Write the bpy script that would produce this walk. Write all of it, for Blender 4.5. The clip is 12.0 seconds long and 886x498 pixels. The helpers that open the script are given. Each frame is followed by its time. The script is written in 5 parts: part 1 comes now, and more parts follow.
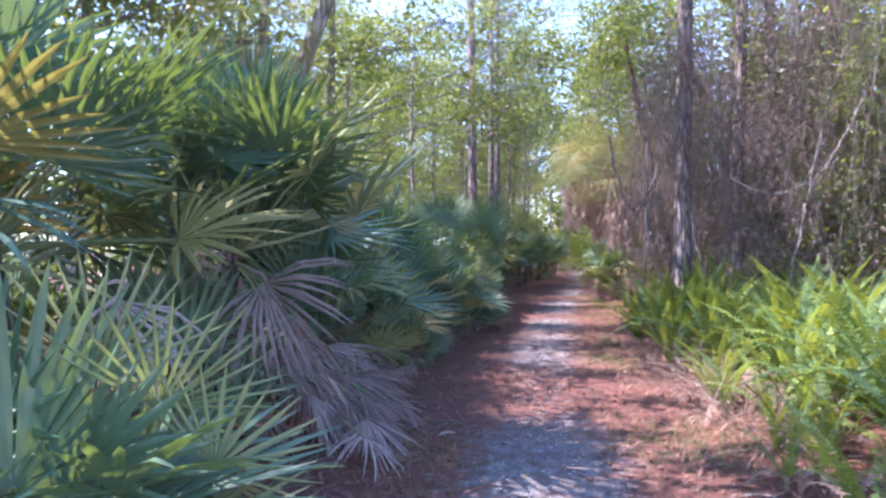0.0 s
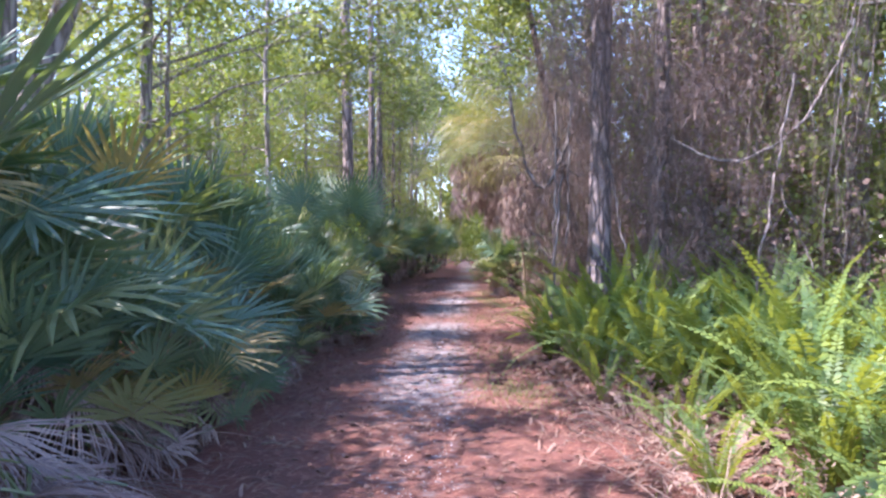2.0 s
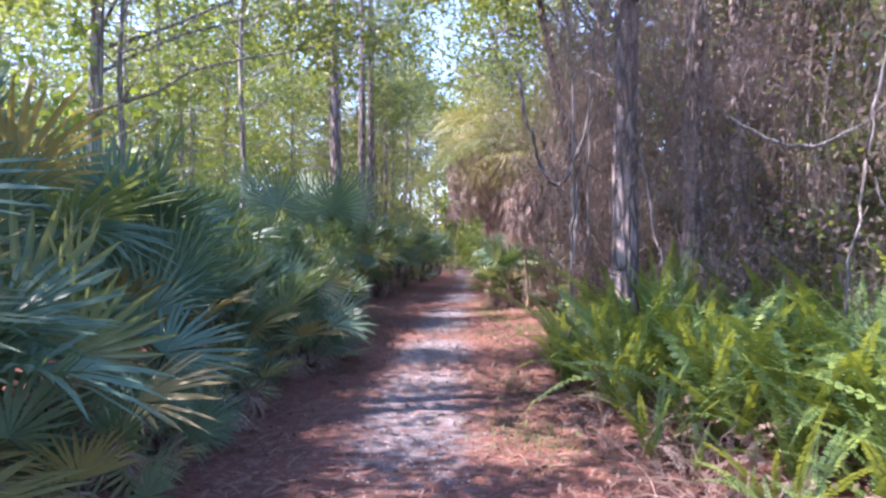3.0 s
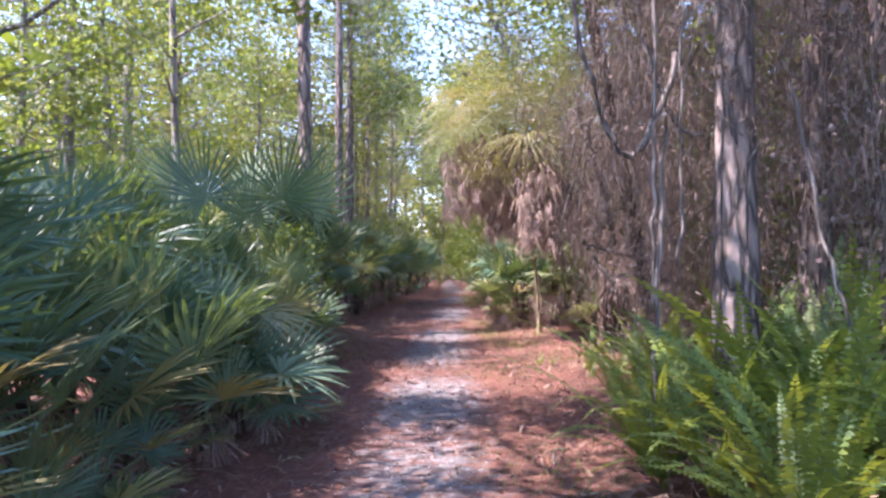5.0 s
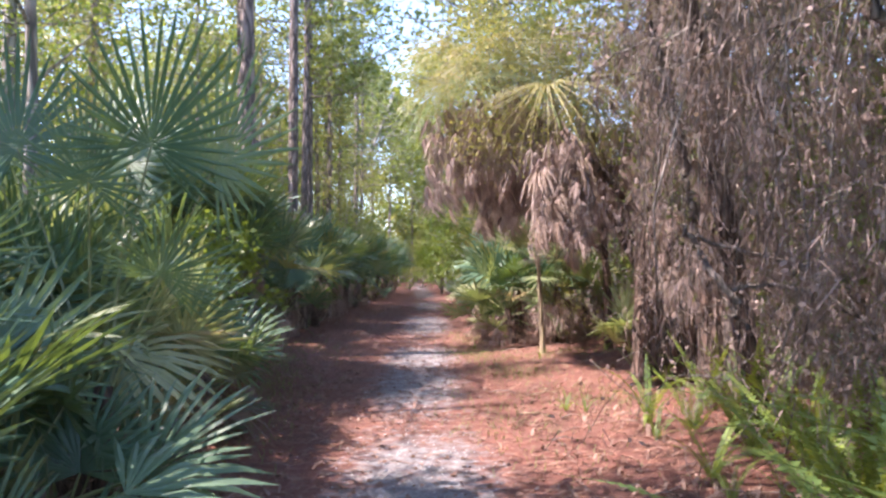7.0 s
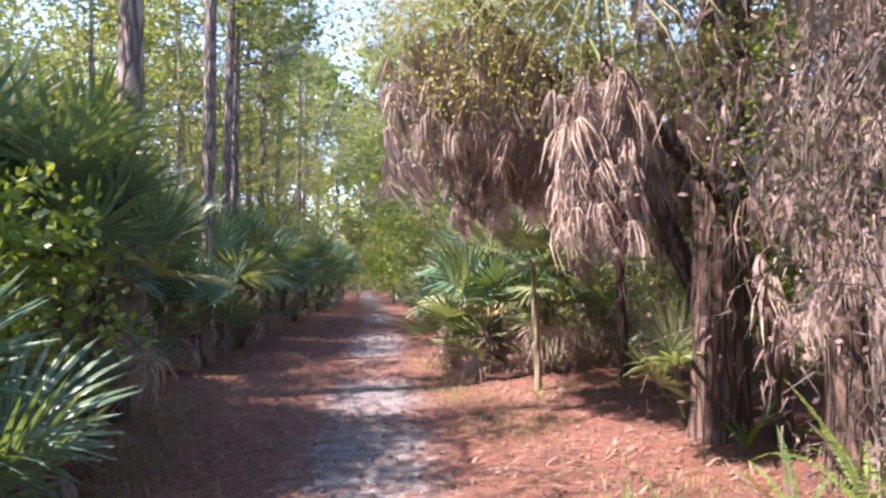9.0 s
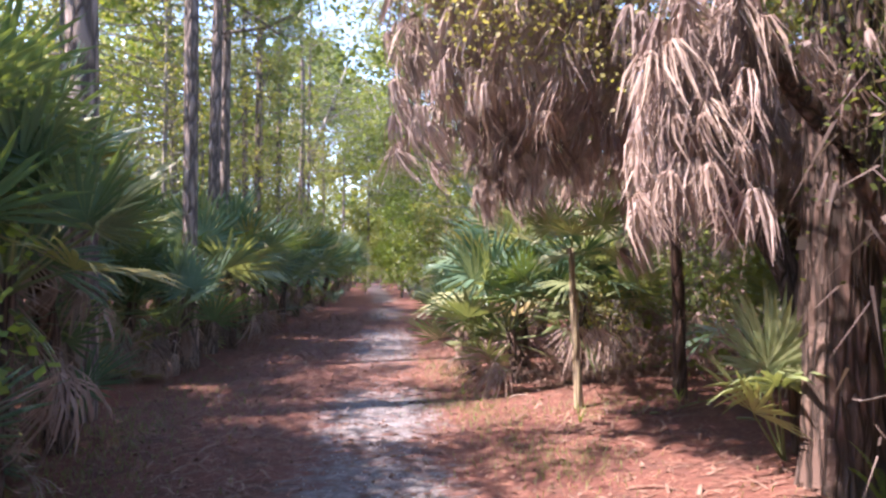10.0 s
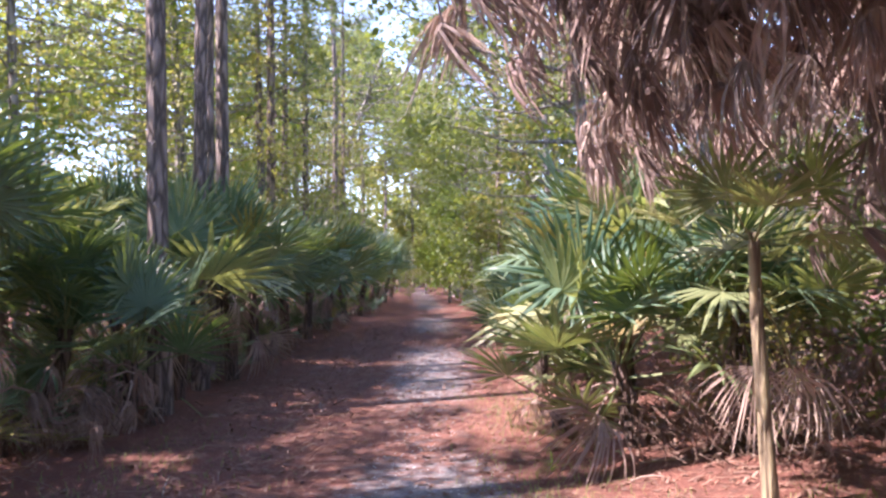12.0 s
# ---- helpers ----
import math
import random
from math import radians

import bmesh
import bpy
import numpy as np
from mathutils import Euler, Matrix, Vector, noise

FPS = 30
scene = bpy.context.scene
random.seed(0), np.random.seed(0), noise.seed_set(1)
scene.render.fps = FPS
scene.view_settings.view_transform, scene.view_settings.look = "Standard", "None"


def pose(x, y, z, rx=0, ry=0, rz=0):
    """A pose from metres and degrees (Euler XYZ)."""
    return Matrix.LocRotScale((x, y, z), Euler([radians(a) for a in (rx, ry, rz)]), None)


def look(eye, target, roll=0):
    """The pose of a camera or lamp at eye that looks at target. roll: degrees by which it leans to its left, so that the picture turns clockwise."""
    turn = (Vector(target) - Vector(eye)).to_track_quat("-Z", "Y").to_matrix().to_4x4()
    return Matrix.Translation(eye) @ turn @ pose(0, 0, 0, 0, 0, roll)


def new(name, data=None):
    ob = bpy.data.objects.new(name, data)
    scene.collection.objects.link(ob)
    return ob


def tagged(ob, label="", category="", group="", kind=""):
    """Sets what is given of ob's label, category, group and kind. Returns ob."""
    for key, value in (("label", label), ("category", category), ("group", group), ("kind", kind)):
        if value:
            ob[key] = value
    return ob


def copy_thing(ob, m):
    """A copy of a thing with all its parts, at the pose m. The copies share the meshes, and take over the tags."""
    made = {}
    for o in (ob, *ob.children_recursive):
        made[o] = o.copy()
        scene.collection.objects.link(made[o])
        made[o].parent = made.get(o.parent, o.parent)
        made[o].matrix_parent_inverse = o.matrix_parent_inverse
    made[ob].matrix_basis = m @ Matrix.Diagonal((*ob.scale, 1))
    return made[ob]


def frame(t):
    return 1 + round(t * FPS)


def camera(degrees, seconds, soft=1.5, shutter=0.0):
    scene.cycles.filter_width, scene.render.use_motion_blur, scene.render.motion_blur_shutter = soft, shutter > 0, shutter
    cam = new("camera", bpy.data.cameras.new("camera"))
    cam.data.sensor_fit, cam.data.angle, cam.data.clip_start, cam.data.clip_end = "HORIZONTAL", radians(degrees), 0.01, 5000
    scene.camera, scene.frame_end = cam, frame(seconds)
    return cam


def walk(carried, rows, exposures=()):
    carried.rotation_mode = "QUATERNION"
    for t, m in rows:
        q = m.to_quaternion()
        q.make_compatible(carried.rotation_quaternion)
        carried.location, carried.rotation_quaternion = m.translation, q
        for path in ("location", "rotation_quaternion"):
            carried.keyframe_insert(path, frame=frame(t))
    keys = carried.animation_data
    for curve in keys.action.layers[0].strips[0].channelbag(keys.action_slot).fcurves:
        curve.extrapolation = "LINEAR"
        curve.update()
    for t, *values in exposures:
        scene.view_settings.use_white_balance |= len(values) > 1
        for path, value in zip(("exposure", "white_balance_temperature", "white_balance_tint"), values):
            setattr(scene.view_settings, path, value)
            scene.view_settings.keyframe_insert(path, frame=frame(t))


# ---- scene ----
cam = camera(65.4, 12.0, soft=2.6)
PATH = [
    (0, (0.276, 0.673, 1.336), (0.215, 2.672, 1.349), 0.4),
    (0.5, (0.378, 1.332, 1.335), (0.447, 3.331, 1.326), -0.2),
    (1, (0.485, 1.989, 1.334), (0.676, 3.98, 1.299), 0.5),
    (1.5, (0.584, 2.646, 1.332), (0.807, 4.633, 1.273), 0.3),
    (2, (0.678, 3.299, 1.331), (0.93, 5.283, 1.32), 0.0),
    (2.5, (0.757, 3.949, 1.329), (0.999, 5.934, 1.331), 0.1),
    (3, (0.823, 4.606, 1.329), (1.09, 6.588, 1.34), 0.0),
    (3.2, (0.846, 4.87, 1.329), (1.124, 6.851, 1.34), 0.1),
    (4.8, (1.008, 6.996, 1.334), (1.319, 8.971, 1.379), -0.1),
    (5, (1.03, 7.26, 1.334), (1.341, 9.235, 1.373), -0.1),
    (5.5, (1.089, 7.917, 1.336), (1.421, 9.888, 1.407), 0.1),
    (6, (1.149, 8.572, 1.338), (1.489, 10.543, 1.381), 0.0),
    (6.5, (1.2, 9.228, 1.341), (1.566, 11.194, 1.366), -0.0),
    (7, (1.251, 9.886, 1.343), (1.659, 11.844, 1.387), 0.0),
    (7.5, (1.316, 10.54, 1.343), (1.759, 12.49, 1.397), -0.2),
    (7.7, (1.351, 10.8, 1.343), (1.809, 12.746, 1.4), 0.3),
    (9.3, (1.722, 12.872, 1.338), (2.28, 14.792, 1.4), 0.0),
    (9.5, (1.773, 13.129, 1.338), (2.326, 15.051, 1.384), 0.0),
    (10, (1.912, 13.767, 1.338), (2.441, 15.696, 1.378), 0.1),
    (10.5, (2.054, 14.401, 1.338), (2.541, 16.34, 1.382), 0.3),
    (11, (2.189, 15.033, 1.337), (2.619, 16.986, 1.379), -0.0),
    (11.5, (2.312, 15.668, 1.336), (2.718, 17.626, 1.39), -0.3),
    (12, (2.425, 16.304, 1.334), (2.825, 18.263, 1.381), -1.0),
]
EXPOSURES = [(0, 2.33, 5650, 30), (5, 2.38, 6000, 32), (8, 2.42, 6300, 23), (12, 2.45, 6200, 34)]
walk(cam, [(t, look(eye, target, roll)) for t, eye, target, roll in PATH], EXPOSURES)

SUN_AZ, SUN_EL = radians(-94), radians(55)      # clockwise from +y, above the horizon

# ---- world, sun ----
world = bpy.data.worlds.new("sky_world")
scene.world = world
world.use_nodes = True
wn = world.node_tree
sky = wn.nodes.new("ShaderNodeTexSky")
sky.sky_type, sky.sun_disc = "NISHITA", False
sky.sun_elevation, sky.sun_rotation = SUN_EL, SUN_AZ
sky.air_density, sky.dust_density, sky.ozone_density = 1.0, 0.2, 2.5
wn.nodes["Background"].inputs["Strength"].default_value = 0.15
wn.links.new(sky.outputs["Color"], wn.nodes["Background"].inputs["Color"])

sun_data = bpy.data.lights.new("sun", "SUN")
sun_data.energy, sun_data.angle, sun_data.color = 4.0, radians(0.6), (1.0, 0.90, 0.78)
sun = new("sun", sun_data)
to_sun = Vector((math.sin(SUN_AZ) * math.cos(SUN_EL), math.cos(SUN_AZ) * math.cos(SUN_EL), math.sin(SUN_EL)))
sun.matrix_world = look(to_sun * 60, (0, 0, 0))


# ---- materials ----
class Nodes:
    """A short way to wire a material."""

    def __init__(self, name):
        self.m = bpy.data.materials.new(name)
        self.m.use_nodes = True
        self.t = self.m.node_tree
        self.bsdf = self.t.nodes["Principled BSDF"]
        self.out = self.t.nodes["Material Output"]

    def add(self, kind, **inputs):
        n = self.t.nodes.new(kind)
        for key, value in inputs.items():
            self.set(n, key.replace("_", " "), value)
        return n

    def set(self, n, key, value):
        if hasattr(value, "links"):
            self.t.links.new(value, n.inputs[key])
        else:
            n.inputs[key].default_value = value

    def coords(self, what="Object", scale=(1, 1, 1)):
        c = self.add("ShaderNodeTexCoord")
        mp = self.add("ShaderNodeMapping", Scale=scale)
        self.t.links.new(c.outputs[what], mp.inputs["Vector"])
        return mp.outputs["Vector"]

    def world_coords(self, scale=(1, 1, 1)):
        g = self.add("ShaderNodeNewGeometry")
        mp = self.add("ShaderNodeMapping", Scale=scale)
        self.t.links.new(g.outputs["Position"], mp.inputs["Vector"])
        return mp.outputs["Vector"]

    def noise(self, vec, scale, detail=4.0, rough=0.6):
        return self.add("ShaderNodeTexNoise", Vector=vec, Scale=scale, Detail=detail, Roughness=rough).outputs["Fac"]

    def ramp(self, fac, stops):
        n = self.add("ShaderNodeValToRGB", Fac=fac)
        e = n.color_ramp.elements
        while len(e) < len(stops):
            e.new(0.5)
        for el, (p, c) in zip(e, stops):
            el.position, el.color = p, (*c, 1)
        return n.outputs["Color"]

    def mix(self, fac, a, b, blend="MIX"):
        n = self.t.nodes.new("ShaderNodeMix")
        n.data_type, n.blend_type = "RGBA", blend
        for i, v in ((0, fac), (6, a), (7, b)):
            if hasattr(v, "links"):
                self.t.links.new(v, n.inputs[i])
            else:
                n.inputs[i].default_value = v if i == 0 else (*v, 1)
        return n.outputs[2]

    def math(self, op, a, b=0.0, clamp=False):
        n = self.t.nodes.new("ShaderNodeMath")
        n.operation, n.use_clamp = op, clamp
        for i, v in ((0, a), (1, b)):
            if hasattr(v, "links"):
                self.t.links.new(v, n.inputs[i])
            else:
                n.inputs[i].default_value = v
        return n.outputs[0]

    def bump(self, height, strength, distance):
        n = self.add("ShaderNodeBump", Height=height, Strength=strength, Distance=distance)
        self.set(self.bsdf, "Normal", n.outputs["Normal"])
        return n.outputs["Normal"]

    def shade(self, colour, rough=0.6, spec=0.5):
        self.set(self.bsdf, "Base Color", colour)
        self.set(self.bsdf, "Roughness", rough)
        self.set(self.bsdf, "Specular IOR Level", spec)
        return self.m


def leaf_material(name, dark, mid, light, rough=0.45, through_light=0.35, glow=(0.35, 0.5, 0.06), spec=0.5, scale=9.0):
    """A leaf: colour varies from leaf to leaf and along it, and light passes through it."""
    k = Nodes(name)
    oi = k.add("ShaderNodeObjectInfo").outputs["Random"]
    isl = k.add("ShaderNodeNewGeometry").outputs["Random Per Island"]
    n = k.noise(k.coords("Object"), scale, 3.0)
    f = k.math("ADD", k.math("MULTIPLY", oi, 0.45), k.math("ADD", k.math("MULTIPLY", isl, 0.3), k.math("MULTIPLY", n, 0.45)))
    col = k.ramp(f, [(0.2, dark), (0.55, mid), (0.9, light)])
    k.shade(col, rough, spec)
    k.bump(k.noise(k.coords("Object", (1, 1, 1)), 60.0, 2.0), 0.25, 0.004)
    tr = k.add("ShaderNodeBsdfTranslucent", Color=k.mix(0.55, col, glow))
    ms = k.add("ShaderNodeMixShader", Fac=through_light)
    k.t.links.new(k.bsdf.outputs[0], ms.inputs[1])
    k.t.links.new(tr.outputs[0], ms.inputs[2])
    k.t.links.new(ms.outputs[0], k.out.inputs["Surface"])
    return k.m


M_FROND = leaf_material("palmetto_leaf", (0.023, 0.06, 0.047), (0.05, 0.112, 0.078), (0.115, 0.18, 0.11), 0.4, 0.17, (0.45, 0.62, 0.03), 0.38)
# Paler palmetto leaf, for young palms and for fronds painted as sunlit.
M_FROND_LIGHT = leaf_material("palmetto_leaf_pale_sunlit", (0.075, 0.13, 0.06), (0.14, 0.195, 0.085), (0.27, 0.285, 0.14), 0.45, 0.27, (0.46, 0.54, 0.09), 0.5)
M_FROND_OLD = leaf_material("palmetto_leaf_yellowing", (0.10, 0.13, 0.04), (0.20, 0.19, 0.055), (0.30, 0.23, 0.09), 0.5, 0.25, (0.5, 0.45, 0.08))
M_DEAD = leaf_material("dead_frond", (0.14, 0.092, 0.076), (0.28, 0.196, 0.162), (0.50, 0.39, 0.325), 0.7, 0.15, (0.5, 0.36, 0.24), 0.3)
M_DEAD_GREY = leaf_material("dead_frond_grey", (0.09, 0.064, 0.057), (0.185, 0.135, 0.118), (0.36, 0.28, 0.245), 0.7, 0.1, (0.4, 0.33, 0.28), 0.3)
M_SKIRT = leaf_material("hanging_dead_frond", (0.085, 0.056, 0.05), (0.21, 0.145, 0.128), (0.44, 0.34, 0.30), 0.7, 0.12, (0.5, 0.33, 0.22), 0.3)
M_PETIOLE = leaf_material("petiole", (0.09, 0.12, 0.05), (0.15, 0.18, 0.07), (0.24, 0.25, 0.11), 0.45, 0.05)
M_FERN = leaf_material("fern_leaf", (0.035, 0.08, 0.036), (0.085, 0.15, 0.048), (0.21, 0.28, 0.055), 0.5, 0.32, (0.68, 0.74, 0.035), 0.35)
M_FERN_DEAD = leaf_material("dead_fern", (0.13, 0.085, 0.065), (0.22, 0.15, 0.12), (0.32, 0.24, 0.19), 0.8, 0.15, (0.4, 0.28, 0.2), 0.2)
M_OAK = leaf_material("oak_leaf", (0.05, 0.078, 0.03), (0.095, 0.13, 0.043), (0.16, 0.185, 0.06), 0.45, 0.36, (0.5, 0.58, 0.06))
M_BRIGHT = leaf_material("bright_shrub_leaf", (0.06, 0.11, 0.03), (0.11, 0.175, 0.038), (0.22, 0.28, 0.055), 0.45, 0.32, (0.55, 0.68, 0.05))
M_AUTUMN = leaf_material("yellow_green_leaf", (0.09, 0.115, 0.038), (0.17, 0.185, 0.058), (0.30, 0.26, 0.09), 0.5, 0.38, (0.62, 0.6, 0.1))
M_PINE = leaf_material("pine_needles", (0.05, 0.085, 0.035), (0.09, 0.135, 0.05), (0.16, 0.19, 0.07), 0.5, 0.3, (0.4, 0.45, 0.08))
M_VINE_LEAF = leaf_material("dry_vine_leaf", (0.09, 0.064, 0.055), (0.19, 0.138, 0.12), (0.36, 0.275, 0.24), 0.7, 0.2, (0.5, 0.38, 0.2), 0.3)
M_GRASS = leaf_material("grass_blade", (0.07, 0.11, 0.03), (0.13, 0.17, 0.05), (0.24, 0.24, 0.10), 0.55, 0.35)


def bark_material(name, dark, mid, light, stretch=5.0, depth=0.03, tall=1.0):
    k = Nodes(name)
    v = k.coords("Object", (stretch, stretch, tall))
    crack = k.add("ShaderNodeTexVoronoi", Vector=k.mix(0.35, v, k.add("ShaderNodeTexNoise", Vector=v, Scale=2.0).outputs["Color"]), Scale=2.6)
    crack.feature = "DISTANCE_TO_EDGE"
    n1 = k.noise(v, 3.0, 6.0, 0.7)
    n2 = k.noise(k.coords("Object", (1, 1, 1)), 1.3, 3.0)
    h = k.math("ADD", k.math("MULTIPLY", k.math("MINIMUM", crack.outputs["Distance"], 0.25), 2.4), k.math("MULTIPLY", n1, 0.55))
    col = k.ramp(h, [(0.33, dark), (0.58, mid), (0.85, light)])
    col = k.mix(k.math("MULTIPLY", n2, 0.5), col, tuple(0.5 * (a + b) for a, b in zip(mid, (0.25, 0.24, 0.2))))
    k.bump(h, 1.0, depth * 1.6)
    return k.shade(col, 0.85, 0.2)


M_BARK = bark_material("pine_bark", (0.065, 0.05, 0.047), (0.185, 0.145, 0.133), (0.36, 0.285, 0.258), 7.0, 0.03, 1.5)
M_BARK_GREY = bark_material("grey_bark", (0.10, 0.09, 0.085), (0.26, 0.235, 0.22), (0.42, 0.39, 0.36), 7.0, 0.015)
M_BARK_PALM = bark_material("palm_trunk_bark", (0.035, 0.021, 0.018), (0.11, 0.068, 0.055), (0.20, 0.125, 0.10), 10.0, 0.04, 1.3)
M_VINE = bark_material("vine_bark", (0.085, 0.07, 0.063), (0.18, 0.147, 0.13), (0.34, 0.29, 0.255), 14.0, 0.006)
M_SAPLING = bark_material("sapling_stem", (0.16, 0.12, 0.08), (0.30, 0.235, 0.15), (0.44, 0.37, 0.22), 12.0, 0.008)


def ground_material():
    """Grey crushed shell and sand along the trail, red-brown pine straw beside it."""
    k = Nodes("trail_ground")
    p = k.world_coords()
    grav = k.add("ShaderNodeAttribute")
    grav.attribute_name = "gravel"
    fine, mid, big = k.noise(p, 55.0, 5.0, 0.7), k.noise(p, 7.0, 5.0, 0.65), k.noise(p, 1.1, 3.0)
    streak = k.noise(k.world_coords((1.2, 6.0, 1.0)), 5.0, 5.0, 0.7)
    needle = k.noise(k.world_coords((28.0, 95.0, 10.0)), 1.0, 4.0, 0.75)
    straw = k.ramp(k.math("ADD", k.math("MULTIPLY", needle, 0.65), k.math("MULTIPLY", fine, 0.35)),
                   [(0.28, (0.06, 0.025, 0.02)), (0.5, (0.165, 0.064, 0.048)), (0.75, (0.34, 0.155, 0.112))])
    straw = k.mix(k.math("MULTIPLY", k.math("GREATER_THAN", mid, 0.56), 0.35), straw, (0.15, 0.085, 0.065))
    straw = k.mix(k.math("MULTIPLY", big, 0.35), straw, (0.19, 0.105, 0.08))
    humus = k.math("MULTIPLY", k.math("SUBTRACT", k.noise(p, 2.3, 6.0, 0.75), 0.47), 5.0, True)
    straw = k.mix(k.math("MULTIPLY", humus, 0.62), straw, (0.075, 0.05, 0.042))
    stone = k.add("ShaderNodeTexVoronoi", Vector=p, Scale=46.0)
    shell = k.ramp(k.math("ADD", k.math("MULTIPLY", stone.outputs["Color"], 0.35), k.math("MULTIPLY", mid, 0.65)),
                   [(0.25, (0.11, 0.098, 0.098)), (0.5, (0.195, 0.179, 0.18)), (0.8, (0.35, 0.33, 0.325))])
    f = k.math("ADD", grav.outputs["Fac"], k.math("MULTIPLY", k.math("SUBTRACT", k.math("ADD", k.math("MULTIPLY", streak, 0.6), k.math("MULTIPLY", mid, 0.4)), 0.5), 3.2))
    f = k.math("MULTIPLY", k.math("SUBTRACT", f, 0.36), 1.9, True)
    col = k.mix(f, straw, shell)
    h = k.math("ADD", k.math("MULTIPLY", fine, 0.4), k.math("ADD", k.math("MULTIPLY", needle, 0.4), k.math("MULTIPLY", mid, 0.8)))
    k.bump(h, 1.0, 0.03)
    return k.shade(col, 0.9, 0.25)


M_GROUND = ground_material()
M_STRAW = leaf_material("pine_straw", (0.12, 0.055, 0.04), (0.27, 0.125, 0.085), (0.48, 0.27, 0.19), 0.7, 0.05, (0.4, 0.2, 0.1), 0.3)
M_LITTER = leaf_material("leaf_litter", (0.09, 0.05, 0.037), (0.19, 0.11, 0.082), (0.34, 0.235, 0.18), 0.75, 0.05, (0.4, 0.2, 0.1), 0.3)
M_PEBBLE = bark_material("shell_pebble", (0.25, 0.24, 0.23), (0.42, 0.41, 0.40), (0.62, 0.6, 0.58), 30.0, 0.002)


# ---- plan ----
def interp(y, table):
    return float(np.interp(y, [a for a, _ in table], [b for _, b in table]))


TRAIL = [(-400, -45.0), (-6, -0.6), (4.7, 0.75), (10.3, 1.33), (14, 1.95), (17, 2.43), (20.8, 3.18), (26, 4.2), (36, 6.1), (60, 9.6), (400, 58.0)]
LEFT = [(-6, -1.9), (3, -1.0), (5.6, -0.6), (9.3, 0.0), (11.5, 0.15), (12.5, 0.55), (14.6, 0.65), (19, 0.35), (22.7, 0.55), (26, 1.6), (30, 2.5), (36.5, 4.4), (50, 6.6), (80, 11)]
RIGHT = [(-6, 1.0), (4, 2.05), (7.3, 2.4), (9.7, 2.95), (13.9, 3.7), (16, 4.4), (18, 5.6), (22, 4.7), (26, 5.1), (31, 6.1), (41, 7.9), (80, 13.5)]
GRAVEL = [(1.0, 6.2, 1.0), (8.9, 12.6, 0.72), (12.9, 15.2, 1.0), (16.3, 18.7, 0.9), (18.9, 20.9, 1.05), (23.2, 27.5, 0.85), (30.0, 34.0, 0.7), (37.0, 60.0, 0.6)]


def height(x, y):
    c = x - interp(y, TRAIL)
    bank = 0.05 * min(1.0, max(0.0, (abs(c) - 0.9) / 1.2)) + (0.06 * min(1.0, max(0.0, (c - 1.2) / 1.5)))
    n = noise.noise(Vector((x * 0.8, y * 0.8, 3.1))) * 0.022 + noise.noise(Vector((x * 3.1, y * 3.1, 7.7))) * 0.007
    return bank + n - 0.02


def gravel(x, y):
    c = abs(x - interp(y, TRAIL))
    side = max(0.0, 1.0 - max(0.0, (c - 0.25)) / 0.6)
    along = max(w * max(0.0, min(1.0, (y - a) / 1.1 + 0.5, (b - y) / 1.1 + 0.5)) for a, b, w in GRAVEL)
    return side * (0.36 + 0.56 * along)


# ---- mesh helpers ----
def link_mesh(name, verts, faces, mats, smooth=False, slots=None):
    me = bpy.data.meshes.new(name)
    me.from_pydata([tuple(v) for v in verts], [], faces)
    for m in (mats if isinstance(mats, (list, tuple)) else [mats]):
        me.materials.append(m)
    if slots is not None:
        me.polygons.foreach_set("material_index", slots)
    if smooth:
        me.polygons.foreach_set("use_smooth", [True] * len(me.polygons))
    me.update()
    return me


def part(name, me, parent, m=None, label=""):
    """Links a mesh as one object under a thing or a part."""
    ob = new(name, me)
    ob.parent = parent
    if m is not None:
        ob.matrix_basis = m
    if label:
        ob["label"] = label
    return ob


def thing(name, m, label, category, group="", kind=""):
    ob = new(name)
    ob.matrix_basis = m
    ob.empty_display_size = 0.1
    return tagged(ob, label, category, group, kind)


def tube(verts, faces, line, radii, sides=6, rough=0.0, rng=random):
    """Adds a tapering tube along a line."""
    start = len(verts)
    line = [Vector(p) for p in line]
    for i, (p, r) in enumerate(zip(line, radii)):
        d = (line[min(i + 1, len(line) - 1)] - line[max(i - 1, 0)]).normalized()
        a = d.orthogonal() if abs(d.z) < 0.95 else Vector((1, 0, 0))
        a = (a - d * a.dot(d)).normalized()
        b = d.cross(a)
        for s in range(sides):
            t = 2 * math.pi * s / sides
            rr = r * (1 + rough * rng.uniform(-1, 1))
            verts.append(p + a * (rr * math.cos(t)) + b * (rr * math.sin(t)))
    for i in range(len(line) - 1):
        for s in range(sides):
            q, w = start + i * sides, (s + 1) % sides
            faces.append((q + s, q + w, q + sides + w, q + sides + s))
    faces.append(tuple(start + (len(line) - 1) * sides + s for s in range(sides)))
    return start


def trunk_mesh(name, line, radii, mat, sides=12, rough=0.05, seed=1):
    rng = random.Random(seed)
    v, f = [], []
    pts, rs = [], []
    for i in range(len(line) - 1):
        for s in range(4):
            t = s / 4
            pts.append(Vector(line[i]).lerp(Vector(line[i + 1]), t))
            rs.append(radii[i] * (1 - t) + radii[i + 1] * t)
    pts.append(Vector(line[-1])), rs.append(radii[-1])
    tube(v, f, pts, rs, sides, rough, rng)
    return link_mesh(name, v, f, mat, True)


